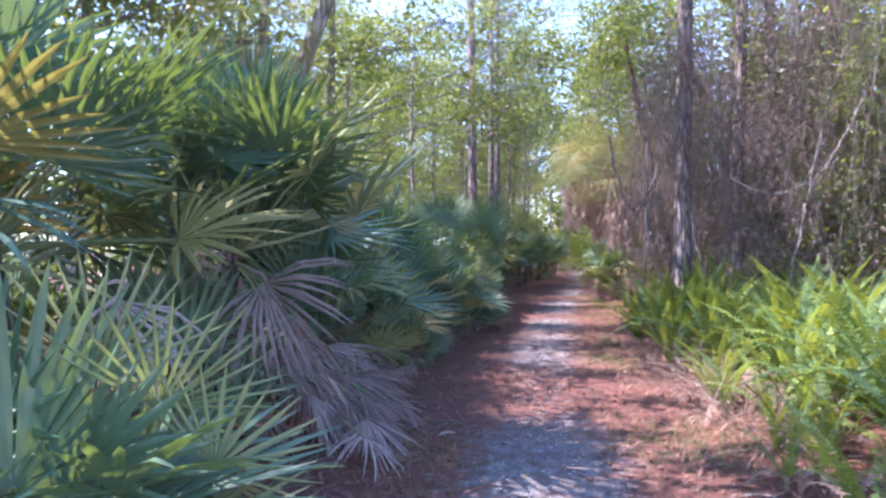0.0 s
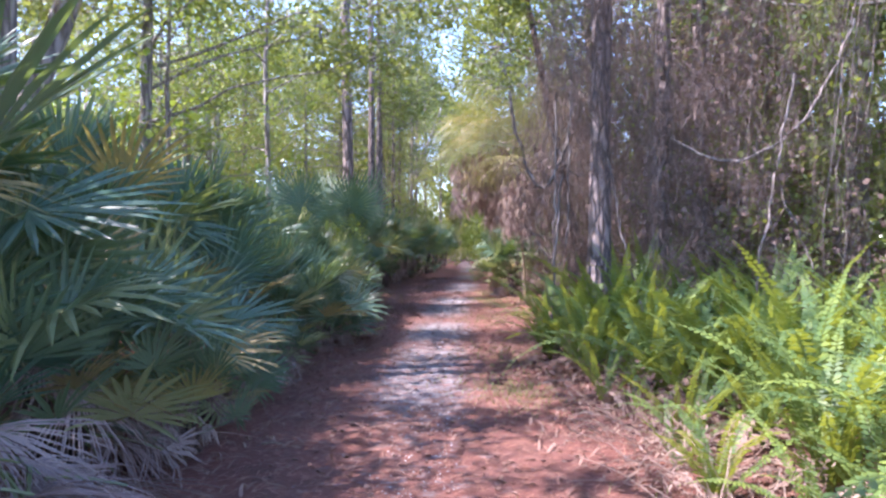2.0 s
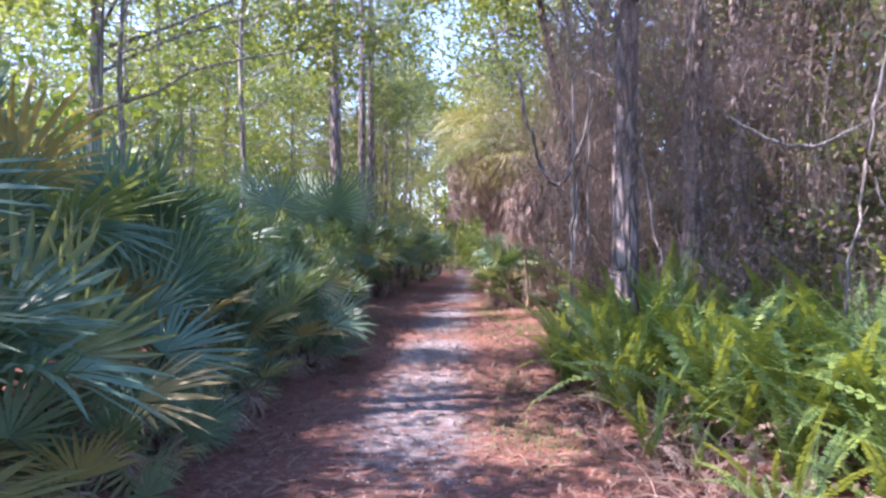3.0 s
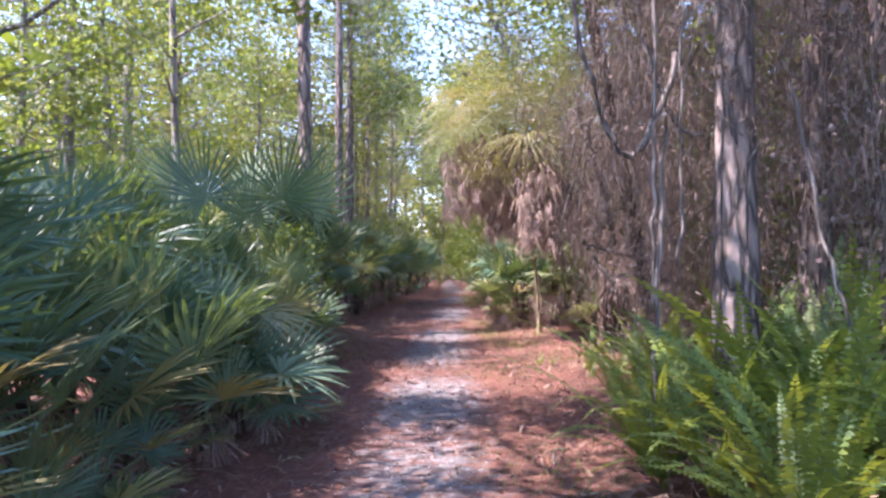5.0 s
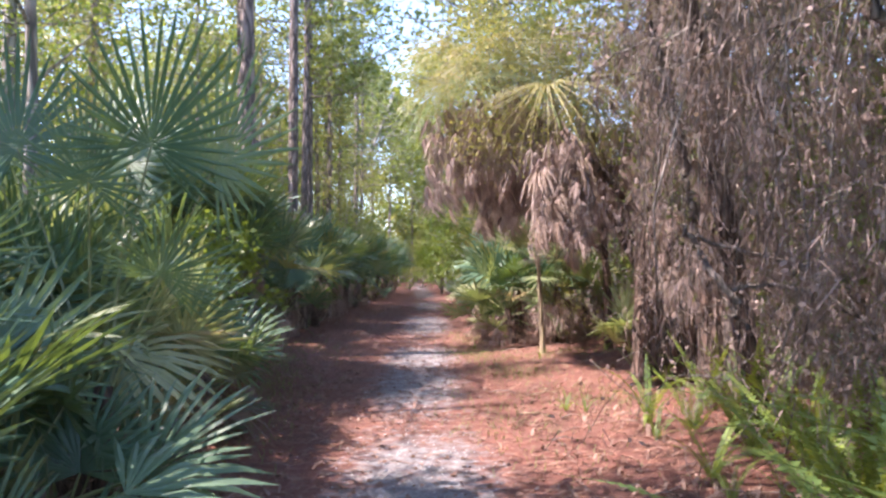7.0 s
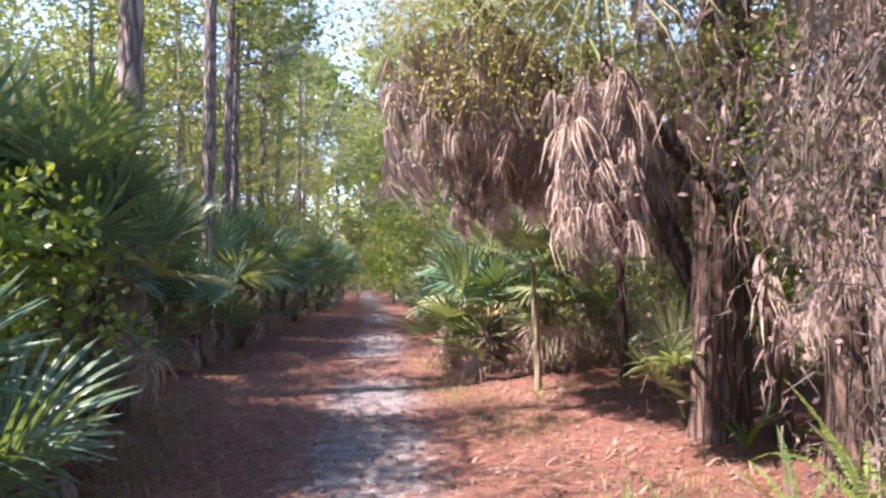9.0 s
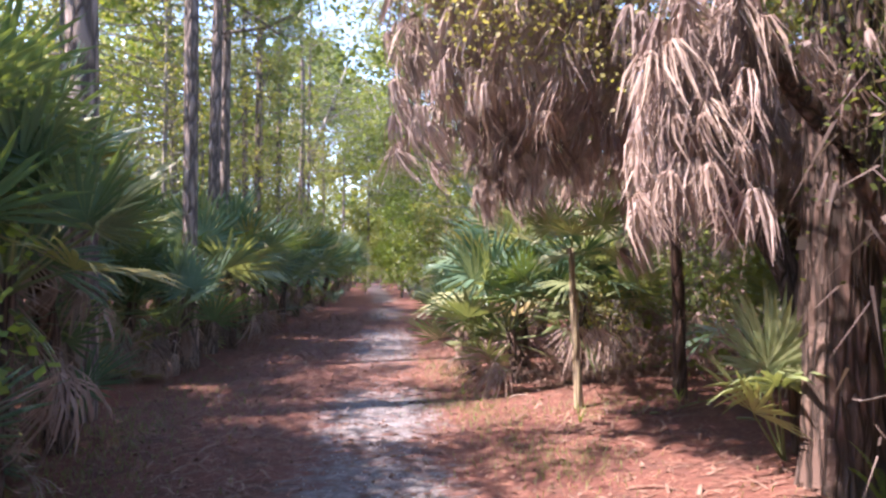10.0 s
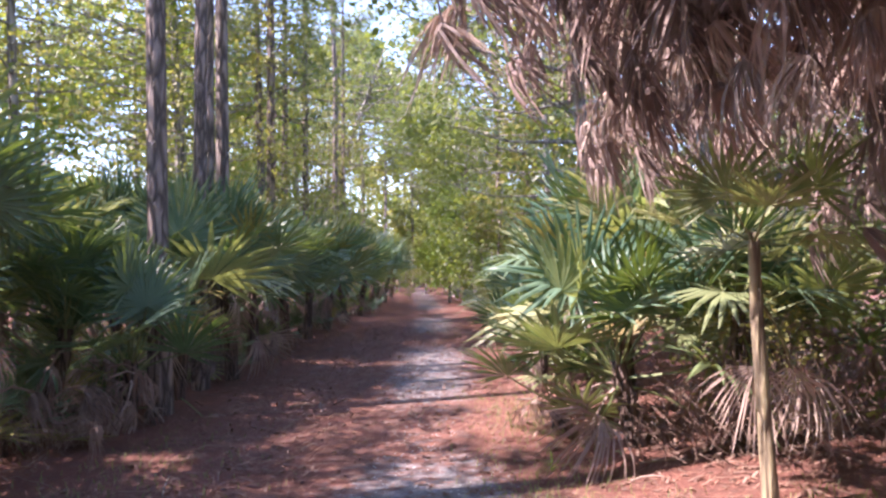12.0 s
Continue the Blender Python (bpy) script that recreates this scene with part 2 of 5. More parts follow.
# ---- fronds ----
def fan_blade(v, f, base, R, n, spread, cup, droop, rng, tilt=0.0, narrow=1.0, split=0.42):
    """A palmate blade: pleated at the middle, split into pointed strips further out."""
    turn = Matrix.Rotation(tilt, 4, "X")
    start = len(v)
    v.append(Vector(base))
    for i in range(n):
        c = (i + 0.5) / n * 2 - 1
        a = c * spread + rng.uniform(-0.03, 0.03)
        half = spread / n * narrow
        L = R * (0.62 + 0.38 * math.cos(a * 0.55)) * rng.uniform(0.88, 1.08)
        bend = droop * rng.uniform(0.6, 1.5)
        side = rng.uniform(-0.06, 0.06)
        lift = rng.uniform(-0.02, 0.03)
        ring = []
        for r, w, fold in ((split, 1.0, 0.22), (0.74, 0.62, 0.25), (1.0, 0.0, 0.0)):
            for s in ((-1, 0, 1) if w else (0,)):
                aa = a + s * half * w * (1.0 if r == split else split / r * 1.25) + side * max(0, r - split)
                x, y = math.sin(aa) * r * L, math.cos(aa) * r * L
                z = cup * abs(x) - bend * r * r * L + (half * r * L * fold if s == 0 else 0) * 0.9 + lift * r
                ring.append(len(v))
                v.append(Vector(base) + turn @ Vector((x, y, z)))
        l1, m1, r1, l2, m2, r2, tip = ring
        f.extend([(start, l1, m1), (start, m1, r1), (l1, l2, m2, m1), (m1, m2, r2, r1), (l2, tip, m2), (m2, tip, r2)])


def frond_mesh(name, P, R, n, spread, cup, droop, tilt, sag, mat, seed, narrow=0.95, split=0.42):
    """A petiole along +y from the origin, and a fan blade at its end."""
    rng = random.Random(seed)
    v, f = [], []
    line = [(0, P * t, sag * P * t * t) for t in (0, 0.35, 0.7, 1.0)]
    tube(v, f, line, (0.013, 0.010, 0.008, 0.006), 4)
    stem = len(f)
    fan_blade(v, f, line[-1], R, n, spread, cup, droop, rng, tilt, narrow, split)
    return link_mesh(name, v, f, [mat, M_PETIOLE], False, [1] * stem + [0] * (len(f) - stem))


def hanging_mesh(name, L, n, mat, seed, width=0.02, flare=0.35, stalk=1.0, arm=0.30):
    """A collapsed dead frond: strips that hang from the end of its petiole."""
    rng = random.Random(seed)
    v, f = [], []
    tube(v, f, [(0, 0, 0), (0, arm * 0.55, 0.1 * arm), (0, arm, -0.05)], (0.014 * stalk, 0.011 * stalk, 0.008 * stalk), 4)
    stem = len(f)
    hub = len(v)
    v.append(Vector((0, arm, -0.05)))
    for i in range(n):
        a, out = rng.uniform(0, 6.28), rng.uniform(0.08, flare)
        l, w = L * rng.uniform(0.45, 1.1), width * rng.uniform(0.6, 1.3)
        d = Vector((math.cos(a), math.sin(a), 0))
        t = Vector((-d.y, d.x, 0)) * rng.choice((1, -1))
        b = len(v)
        curl = rng.uniform(-0.35, 0.35)
        for s, ww in ((0.28, 0.9), (0.65, 1.0), (1.0, 0.1)):
            c = Vector((0, arm, -0.05)) + d * (out * l * math.sin(s * 2.0)) + Vector((0, 0, l * (0.12 * math.sin(s * 3.1) - s * (0.35 + 0.65 * s)))) + t * (curl * s * s * l)
            tw = t * math.cos(s * curl * 9) + d * math.sin(s * curl * 9)
            v.extend([c - tw * w * ww, c + tw * w * ww])
        f.append((hub, b, b + 1))
        for s in range(2):
            f.append((b + 2 * s, b + 2 * s + 1, b + 2 * s + 3, b + 2 * s + 2))
    return link_mesh(name, v, f, [mat, M_DEAD if arm > 0.2 else M_SKIRT], False, [1] * stem + [0] * (len(f) - stem))


FRONDS = [frond_mesh("frond", 0.62, 0.55, 22 + s % 4, radians(95 + 12 * (s % 4)), (0.1, 0.28, 0.02, 0.4)[s % 4], (0.10, 0.22, 0.06, 0.3, 0.16, 0.12)[s],
                     radians((-10, 25, 50, -35, 12, 38)[s]), (0.05, -0.12, 0.1, -0.2, 0.0, 0.12)[s], M_FROND, 40 + s) for s in range(6)]
FRONDS_LIGHT = [frond_mesh("frond", 0.62, 0.55, 20, radians(100 + 15 * s), 0.2, 0.15 + 0.1 * s, radians((10, 40, -25)[s]), 0.05, M_FROND_LIGHT, 60 + s) for s in range(3)]
FRONDS_OLD = [frond_mesh("frond", 0.62, 0.52, 20, radians(80 + 12 * s), 0.3, 0.25, radians((-10, 15)[s]), -0.1, M_FROND_OLD, 70 + s) for s in range(2)]
FRONDS_DEAD = [frond_mesh("dead_frond", 0.5, 0.48, 20, radians(40 + 15 * s), 0.9, 0.85, radians((-35, -15, -50)[s]), -0.25, (M_DEAD_GREY, M_DEAD, M_DEAD_GREY)[s], 80 + s, 0.6) for s in range(3)]
FRONDS_PALM = [frond_mesh("frond", 0.8, 0.8, 30, radians(110), 0.35, 0.5 + 0.15 * s, radians((-30, -50)[s]), -0.25, (M_FROND_LIGHT, M_FROND_OLD)[s], 90 + s, 0.5, 0.16) for s in range(2)]
HANGING = [hanging_mesh("dead_frond", 0.32 + 0.07 * s, 24, (M_DEAD, M_DEAD_GREY, M_DEAD)[s], 110 + s, 0.0085, 0.3) for s in range(3)]
SKIRT = [hanging_mesh("dead_frond", 0.26 + 0.05 * s, 24, (M_SKIRT, M_DEAD_GREY, M_SKIRT, M_DEAD)[s], 120 + s, 0.0058, 0.16 + 0.05 * s, 0.4, 0.12) for s in range(4)]

# ---- ground ----
def axis(fine_lo, fine_hi, step, far):
    a = list(np.arange(fine_lo, fine_hi + step / 2, step))
    d, lo, hi = step, [], []
    p = a[0]
    while p > -far:
        d *= 1.35
        p -= d
        lo.append(p)
    d, p = step, a[-1]
    while p < far:
        d *= 1.35
        p += d
        hi.append(p)
    return lo[::-1] + a + hi


gx, gy = axis(-3.0, 8.0, 0.13, 1500), axis(0.0, 40.0, 0.18, 1500)
gv = [(x, y, height(x, y) if abs(x) < 60 and abs(y) < 90 else 0.05) for y in gy for x in gx]
gf = [(j * len(gx) + i, j * len(gx) + i + 1, (j + 1) * len(gx) + i + 1, (j + 1) * len(gx) + i) for j in range(len(gy) - 1) for i in range(len(gx) - 1)]
ground_mesh = link_mesh("ground", gv, gf, M_GROUND, True)
layer = ground_mesh.attributes.new("gravel", "FLOAT", "POINT")
layer.data.foreach_set("value", [gravel(x, y) if -40 < y < 200 else 0.0 for x, y, _ in gv])
tagged(new("ground", ground_mesh), "red-brown pine straw ground with a grey shell trail", "ground", kind="structure")


# ---- palmettos ----
def place(az, el, roll, s, at=(0, 0, 0)):
    return Matrix.Translation(at) @ Matrix.Rotation(az, 4, "Z") @ Matrix.Rotation(el, 4, "X") @ Matrix.Rotation(roll, 4, "Y") @ Matrix.Scale(s, 4)


def stem_mesh(h, lean, r, seed, mat=None):
    rng = random.Random(seed)
    line = [(0, 0, -0.08), (lean[0] * 0.3, lean[1] * 0.3, h * 0.4), (lean[0] * 0.8, lean[1] * 0.8, h * 0.8), (lean[0], lean[1], h + 0.05)]
    return trunk_mesh("trunk", line, (r * 1.25, r, r * 0.95, r * 0.7), mat or M_BARK_PALM, 9, 0.16, rng.randint(0, 999))


def palmetto(x, y, stem, n, s, seed, dead=3, old=0.12, light=0.1, label="dark green saw palmetto with fan fronds beside the trail", low=8, group="saw palmettos along the trail"):
    rng = random.Random(seed)
    root = thing("saw_palmetto", pose(x, y, height(x, y)), label, "palmetto", group)
    lean = (rng.uniform(-0.15, 0.2) * stem, rng.uniform(-0.2, 0.2) * stem)
    part("trunk", stem_mesh(max(0.12, stem), lean, 0.075, seed), root)
    top = Vector((lean[0], lean[1], max(0.12, stem)))
    a0 = rng.uniform(0, 6.28)
    for i in range(n):
        az = a0 + i * 2.39996 + rng.uniform(-0.25, 0.25)
        el = radians(low + (82 - low) * ((i + 0.5) / n) ** 0.9 + rng.uniform(-8, 8))
        u = rng.random()
        me = rng.choice(FRONDS_OLD) if u < old and i < n * 0.6 else rng.choice(FRONDS_LIGHT) if u > 1 - light else rng.choice(FRONDS)
        part("frond", me, root, place(az, el, rng.uniform(-0.5, 0.5), s * rng.uniform(0.82, 1.15), top - Vector((0, 0, rng.uniform(0, 0.12)))))
    for i in range(dead):
        az = rng.uniform(0, 6.28)
        part("dead_frond", rng.choice(FRONDS_DEAD + HANGING), root, place(az, radians(rng.uniform(-42, 4)), rng.uniform(-0.7, 0.7), s * rng.uniform(0.75, 1.05), top - Vector((0, 0, 0.12 - 0.25 * (stem < 0.3)))))
    return root


NEAR_LEFT = [  # x, y, stem, fronds, size, dead
    (-1.30, 2.5, 0.12, 16, 1.05, 2), (-1.85, 4.0, 1.35, 24, 1.35, 6), (-1.5, 5.4, 1.35, 24, 1.3, 7), (-1.7, 6.9, 1.25, 24, 1.3, 5), (-1.15, 7.6, 0.6, 18, 1.1, 6),
    (-0.85, 8.7, 0.4, 20, 1.0, 7), (-1.5, 9.2, 1.2, 24, 1.2, 5), (-0.62, 10.2, 0.5, 22, 1.0, 5), (-1.2, 11.0, 0.8, 22, 1.05, 5), (-0.75, 11.6, 0.5, 20, 1.0, 4),
    (-0.3, 12.0, 0.45, 22, 1.0, 5), (0.02, 12.9, 0.3, 20, 0.95, 5), (-0.75, 13.0, 0.75, 18, 1.0, 4), (0.0, 14.1, 0.7, 14, 0.9, 7), (-0.2, 14.2, 0.7, 18, 1.0, 6),
    (0.38, 14.75, 0.6, 12, 0.85, 5), (0.15, 15.4, 0.4, 18, 0.95, 7), (-0.6, 16.0, 1.0, 20, 1.1, 5), (-0.05, 17.6, 1.6, 22, 1.1, 9), (0.2, 18.3, 1.75, 18, 0.95, 5), (0.55, 17.9, 1.2, 18, 1.0, 8), (0.62, 19.1, 1.4, 18, 1.0, 6), (-0.7, 18.2, 1.1, 20, 1.15, 5),
    (0.05, 18.9, 1.7, 20, 1.05, 8), (0.12, 17.0, 0.4, 14, 0.9, 6), (0.2, 19.3, 0.4, 12, 0.8, 7), (0.1, 20.9, 1.4, 20, 1.05, 8), (-0.5, 19.8, 1.2, 18, 1.15, 6), (0.45, 22.2, 0.8, 16, 1.0, 10), (-0.3, 22.6, 1.3, 18, 1.2, 5),
    (0.95, 22.6, 0.5, 18, 1.0, 8), (1.15, 23.7, 1.0, 22, 1.15, 6), (1.6, 24.8, 1.1, 22, 1.2, 5), (0.5, 25.0, 1.3, 20, 1.2, 3), (1.75, 26.3, 1.0, 22, 1.2, 5), (2.15, 27.6, 1.0, 22, 1.2, 4), (1.2, 28.0, 1.3, 18, 1.25, 2),
    (2.5, 29.2, 1.0, 22, 1.25, 4), (2.9, 31.0, 1.0, 22, 1.25, 3), (3.4, 32.8, 1.0, 20, 1.25, 3), (3.9, 34.8, 1.0, 20, 1.3, 2), (4.4, 36.8, 1.0, 18, 1.3, 2), (4.9, 39.3, 1.0, 18, 1.3, 1), (5.4, 42.0, 1.0, 16, 1.3, 1), (6.1, 45.5, 1.0, 16, 1.3, 1)]
for i, (x, y, stem, n, s, d) in enumerate(NEAR_LEFT):
    tall = stem > 1.0
    # more sunlit-coloured fronds from y 13.5 to 20, in place of sun
    plant = palmetto(x, y, stem, n if y < 30 else n - 6, s, 200 + i, d, 0.14 if y < 12 else 0.08, 0.08 if y < 11.5 else 0.18 if y < 13.5 else 0.35 if y < 20 else 0.2,
             "tall dark green saw palmetto with stiff fan fronds" if tall else "dark green saw palmetto with fan fronds and brown dead leaves")
    if i == 0:                                # fronds that reach out towards the trail
        for k, (az, el, roll, s2) in enumerate(((-72, 34, 0.3, 1.1), (-62, 54, -0.5, 1.05), (-85, 20, 0.2, 1.0), (-40, 48, 0.6, 1.0), (-20, 62, -0.2, 1.1))):
            part("frond", (FRONDS + FRONDS_LIGHT[:1])[k * 3 % 7], plant, place(radians(az), radians(el), roll, s2, (0.12, 0, 0.15)))


for k, (x, y) in enumerate(((-2.6, 3.3), (-2.8, 4.8), (-3.2, 5.9), (-2.5, 2.0))):
    palmetto(x, y, 0.4, 12, 1.0, 960 + k, 5, 0.15, 0.05, "shaded low palmetto with many brown dead fronds")


def aimed(base, hub, face, length, s=1.0):
    """Sets a frond whose petiole, of the given length, runs from base to hub, with the blade turned to face."""
    base, hub = Vector(base), Vector(hub)
    y = hub - base
    k = y.length / length
    y.normalize()
    z = Vector(face) - y * Vector(face).dot(y)
    z.normalize()
    x = y.cross(z)
    turn = Matrix((x, y, z)).transposed().to_4x4()
    return Matrix.Translation(base) @ turn @ Matrix.Diagonal((s, k, s, 1))


FAN = [frond_mesh("frond", 1.0, 0.56, 30, radians(125 + 12 * s), 0.12, 0.05, radians(12 - 8 * s), 0.04, M_FROND, 900 + s, 0.8, 0.36) for s in range(3)]
FAN_THIN = [frond_mesh("frond", 1.0, 0.5, 16, radians(75 + 12 * s), 0.1, 0.03, radians(8), 0.02, M_FROND_LIGHT, 910 + s, 0.7, 0.3) for s in range(2)]
FX, FY = 0.28, 13.5
fans = thing("saw_palmetto", pose(FX, FY, height(FX, FY)), "tall saw palmetto holding stiff dark fans above the thicket", "palmetto", "saw palmettos along the trail")
part("trunk", stem_mesh(0.7, (0.05, -0.05), 0.08, 77), fans)
for k, (hx, hy, hz, fx, s2) in enumerate(((0.6, 13.2, 1.88, 0.15, 0.9), (-0.1, 13.6, 1.9, 0.3, 0.85), (0.84, 13.45, 1.85, 0.5, 0.75), (0.32, 13.3, 1.72, -0.3, 0.7), (-0.4, 13.9, 2.0, 0.5, 0.7), (0.3, 14.1, 1.9, 0.0, 0.7), (0.62, 13.3, 1.3, 0.4, 0.75), (-0.15, 13.2, 1.4, -0.2, 0.75))):
    part("frond", FAN[k % 3], fans, aimed((0.04 * (k % 3), -0.05, 0.7), (hx - FX, hy - FY, hz - height(FX, FY)), (fx, -1.0, 0.25), 1.0, s2))
# the yellow-green colour stands in for light coming through these fronds
lit = thing("saw_palmetto", pose(-0.95, 2.75, height(-0.95, 2.75)), "palmetto with fronds coloured yellow-green as if lit from behind", "palmetto", "saw palmettos along the trail")
part("trunk", stem_mesh(0.15, (0.0, 0.0), 0.06, 78), lit)
for k, (dx, dy, dz, fx) in enumerate(((0.30, 0.0, 0.86, 0.9), (0.46, 0.05, 0.66, 0.4), (0.08, 0.05, 0.95, 0.7))):
    part("frond", FAN_THIN[k % 2], lit, aimed((0, 0, 0.12), (dx, dy, dz), (fx, -1.0, 0.3), 1.0, 0.9))
rng = random.Random(5)
for y in np.arange(1.0, 36.0, 1.65):
    for k in range(2):
        x = interp(y, LEFT) - 1.7 - 1.5 * k + rng.uniform(-0.5, 0.5)
        palmetto(x, y + rng.uniform(-0.5, 0.5), rng.uniform(0.8, 1.5), 11 if y < 26 else 8, rng.uniform(1.15, 1.35), rng.randint(0, 9999), 2,
                 label="green saw palmetto in the thicket behind the trail edge", low=15, group="saw palmettos in the thicket")
for y in np.arange(2.4, 44, 0.62):          # a low fringe where the thicket meets the trail
    if 4.6 < y < 7.6:
        continue
    x = interp(y, LEFT) - 0.28 + rng.uniform(-0.22, 0.12)
    palmetto(x, y + rng.uniform(-0.2, 0.2), 0.1, 6 if y < 30 else 4, rng.uniform(0.5, 0.78), rng.randint(0, 9999), 6 if 4 < y < 30 else 3, 0.15, 0.15,
             "low young palmetto among dead fronds at the trail edge", low=-4, group="low palmettos at the trail edge")
palmetto(-1.6, 5.0, 0.3, 16, 0.95, 993, 4, 0.2, 0.05, "low dark palmetto behind the dead fronds", -2)
palmetto(-1.15, 6.9, 0.35, 15, 0.9, 991, 3, 0.45, 0.1, "low palmetto with yellowing fronds above dead leaves", -2)
palmetto(-0.95, 7.5, 0.35, 14, 0.85, 992, 3, 0.55, 0.1, "low palmetto with yellowing fronds above dead leaves", -2)
NEAR_RIGHT = [(5.9, 21.4, 0.6, 14, 1.0, 5), (4.45, 21.6, 0.2, 12, 0.75, 5), (6.6, 24.6, 0.9, 14, 1.1, 3), (4.75, 20.9, 0.55, 17, 1.05, 6), (5.15, 21.8, 1.1, 20, 1.15, 5), (5.6, 22.9, 1.1, 16, 1.1, 3), (5.4, 20.6, 0.9, 14, 0.9, 3), (4.95, 23.5, 0.35, 14, 0.9, 4), (5.5, 25.4, 0.5, 14, 0.95, 2),
              (6.2, 27.8, 0.5, 14, 1.0, 2), (6.8, 30.5, 0.6, 14, 1.0, 2)]
for i, (x, y, stem, n, s, d) in enumerate(NEAR_RIGHT):
    # half the fronds get the paler colour, painted as if the sun struck them
    palmetto(x, y, stem, n, s, 300 + i, d, 0.15, 0.5, "saw palmetto beside the trail with pale fronds painted as sunlit")


# ---- fallen dead fronds ----
DEAD_FAN = [frond_mesh("dead_frond", 0.28, 0.52, 20, radians(48 + 9 * s), 0.25, 0.28 + 0.12 * s, radians((-8, -22, 5)[s]), -0.1, (M_DEAD_GREY, M_SKIRT, M_SKIRT)[s], 130 + s, 0.72, 0.3) for s in range(3)]


def dead_fans(x, y, n, wide, deep, seed, label):
    """Fallen fan fronds in overlapping layers that slope down to the trail."""
    rng = random.Random(seed)
    root = thing("dead_frond_pile", pose(x, y, height(x, y)), label, "dead fronds")
    for i in range(n):
        u = rng.random()
        p = Vector((-wide * u + rng.uniform(-0.08, 0.08), rng.uniform(-deep, deep), 0.2 + 0.6 * u + rng.uniform(-0.05, 0.1)))
        part("dead_frond", rng.choice(DEAD_FAN), root, place(radians(-105 + rng.gauss(0, 32)), radians(-24 + rng.gauss(0, 11)), rng.uniform(-0.6, 0.6), rng.uniform(0.75, 1.1), p))
    return root


def dead_pile(x, y, n, rx, ry, seed, label, big=1.0, z=0.5):
    rng = random.Random(seed)
    root = thing("dead_frond_pile", pose(x, y, height(x, y)), label, "dead fronds")
    for i in range(n):
        p = Vector((rng.gauss(0, rx), rng.gauss(0, ry), rng.uniform(0.05, z)))
        if rng.random() < 0.45:
            m = place(rng.uniform(-2.6, -0.6), radians(rng.uniform(-30, 0)), rng.uniform(-0.9, 0.9), big * rng.uniform(0.55, 0.85), p)
            part("dead_frond", rng.choice(FRONDS_DEAD), root, m)
        else:
            part("dead_frond", rng.choice(HANGING), root, place(rng.uniform(-2.4, -0.8), radians(rng.uniform(-5, 40)), 0, big * rng.uniform(0.9, 1.3), p + Vector((0, 0, 0.2))))
    return root


dead_fans(-0.48, 5.95, 60, 0.9, 0.6, 11, "heap of grey-brown dead palmetto fans sloping to the trail")
dead_fans(-0.75, 7.4, 10, 0.5, 0.3, 19, "grey-brown dead palmetto fans under the living fronds")
dead_pile(-0.85, 5.6, 4, 0.2, 0.3, 12, "heap of pale dead palmetto fronds on the ground", 0.85, 0.3)
dead_pile(0.15, 15.9, 14, 0.2, 0.5, 17, "red-brown dry fronds at the palmettos' feet", 0.75, 0.3)
dead_pile(0.25, 17.4, 14, 0.2, 0.6, 18, "dry fronds and stalks under the palmettos", 0.75, 0.35)
dead_pile(0.05, 18.9, 10, 0.25, 0.7, 13, "dry fronds and stalks under the palmettos", 0.8, 0.4)
dead_pile(0.65, 21.6, 9, 0.25, 0.5, 14, "dry fronds and stalks under the palmettos", 0.8, 0.4)
dead_pile(5.0, 21.0, 10, 0.3, 0.4, 15, "pale dry fronds at the foot of the palmettos", 0.7, 0.3)
dead_pile(6.4, 20.2, 12, 0.5, 0.6, 16, "brown dead fronds under the palm thicket", 0.9, 0.5)


# ---- ferns ----
def fern_frond(name, L, arch, mat, seed, pairs=37, width=0.055):
    rng = random.Random(seed)
    v, f = [], []
    pts = []
    for i in range(9):
        t = i / 8
        a = radians(74) - arch * t ** 1.3
        pts.append(Vector((0, 0, 0)) if not i else pts[-1] + Vector((0.03 * math.sin(3 * t), math.cos(a), math.sin(a))) * (L / 8))
    tube(v, f, pts, [0.0035 * (1 - 0.8 * i / 8) for i in range(9)], 3)
    for i in range(pairs):
        t = 0.12 + 0.86 * i / pairs
        k = min(7, int(t * 8))
        c = pts[k].lerp(pts[k + 1], t * 8 - k)
        d = (pts[k + 1] - pts[k]).normalized()
        w = width * (math.sin(math.pi * min(1, 0.25 + t * 0.8)) ** 0.7) * rng.uniform(0.85, 1.1) * (1 if t < 0.8 else (1 - t) / 0.2 * 0.85 + 0.15)
        for s in (-1, 1):
            side = Vector((s, 0, 0)) + d * 0.18 + Vector((0, 0, rng.uniform(-0.35, 0.1)))
            b = len(v)
            h = L / pairs * 0.42
            v.extend([c - d * h, c + side * w * 0.6 - d * h * 0.8, c + side * w, c + side * w * 0.35 + d * h])
            f.append((b, b + 1, b + 2, b + 3))
    return link_mesh(name, v, f, mat)


FERNS = [fern_frond("frond", 1.0, radians((30, 55, 80, 110, 45)[s]), M_FERN, 20 + s, 35, 0.052) for s in range(5)]
FERNS_DEAD = [fern_frond("dead_frond", 0.7, radians(150 + 15 * s), M_FERN_DEAD, 30 + s, 22, 0.04) for s in range(2)]


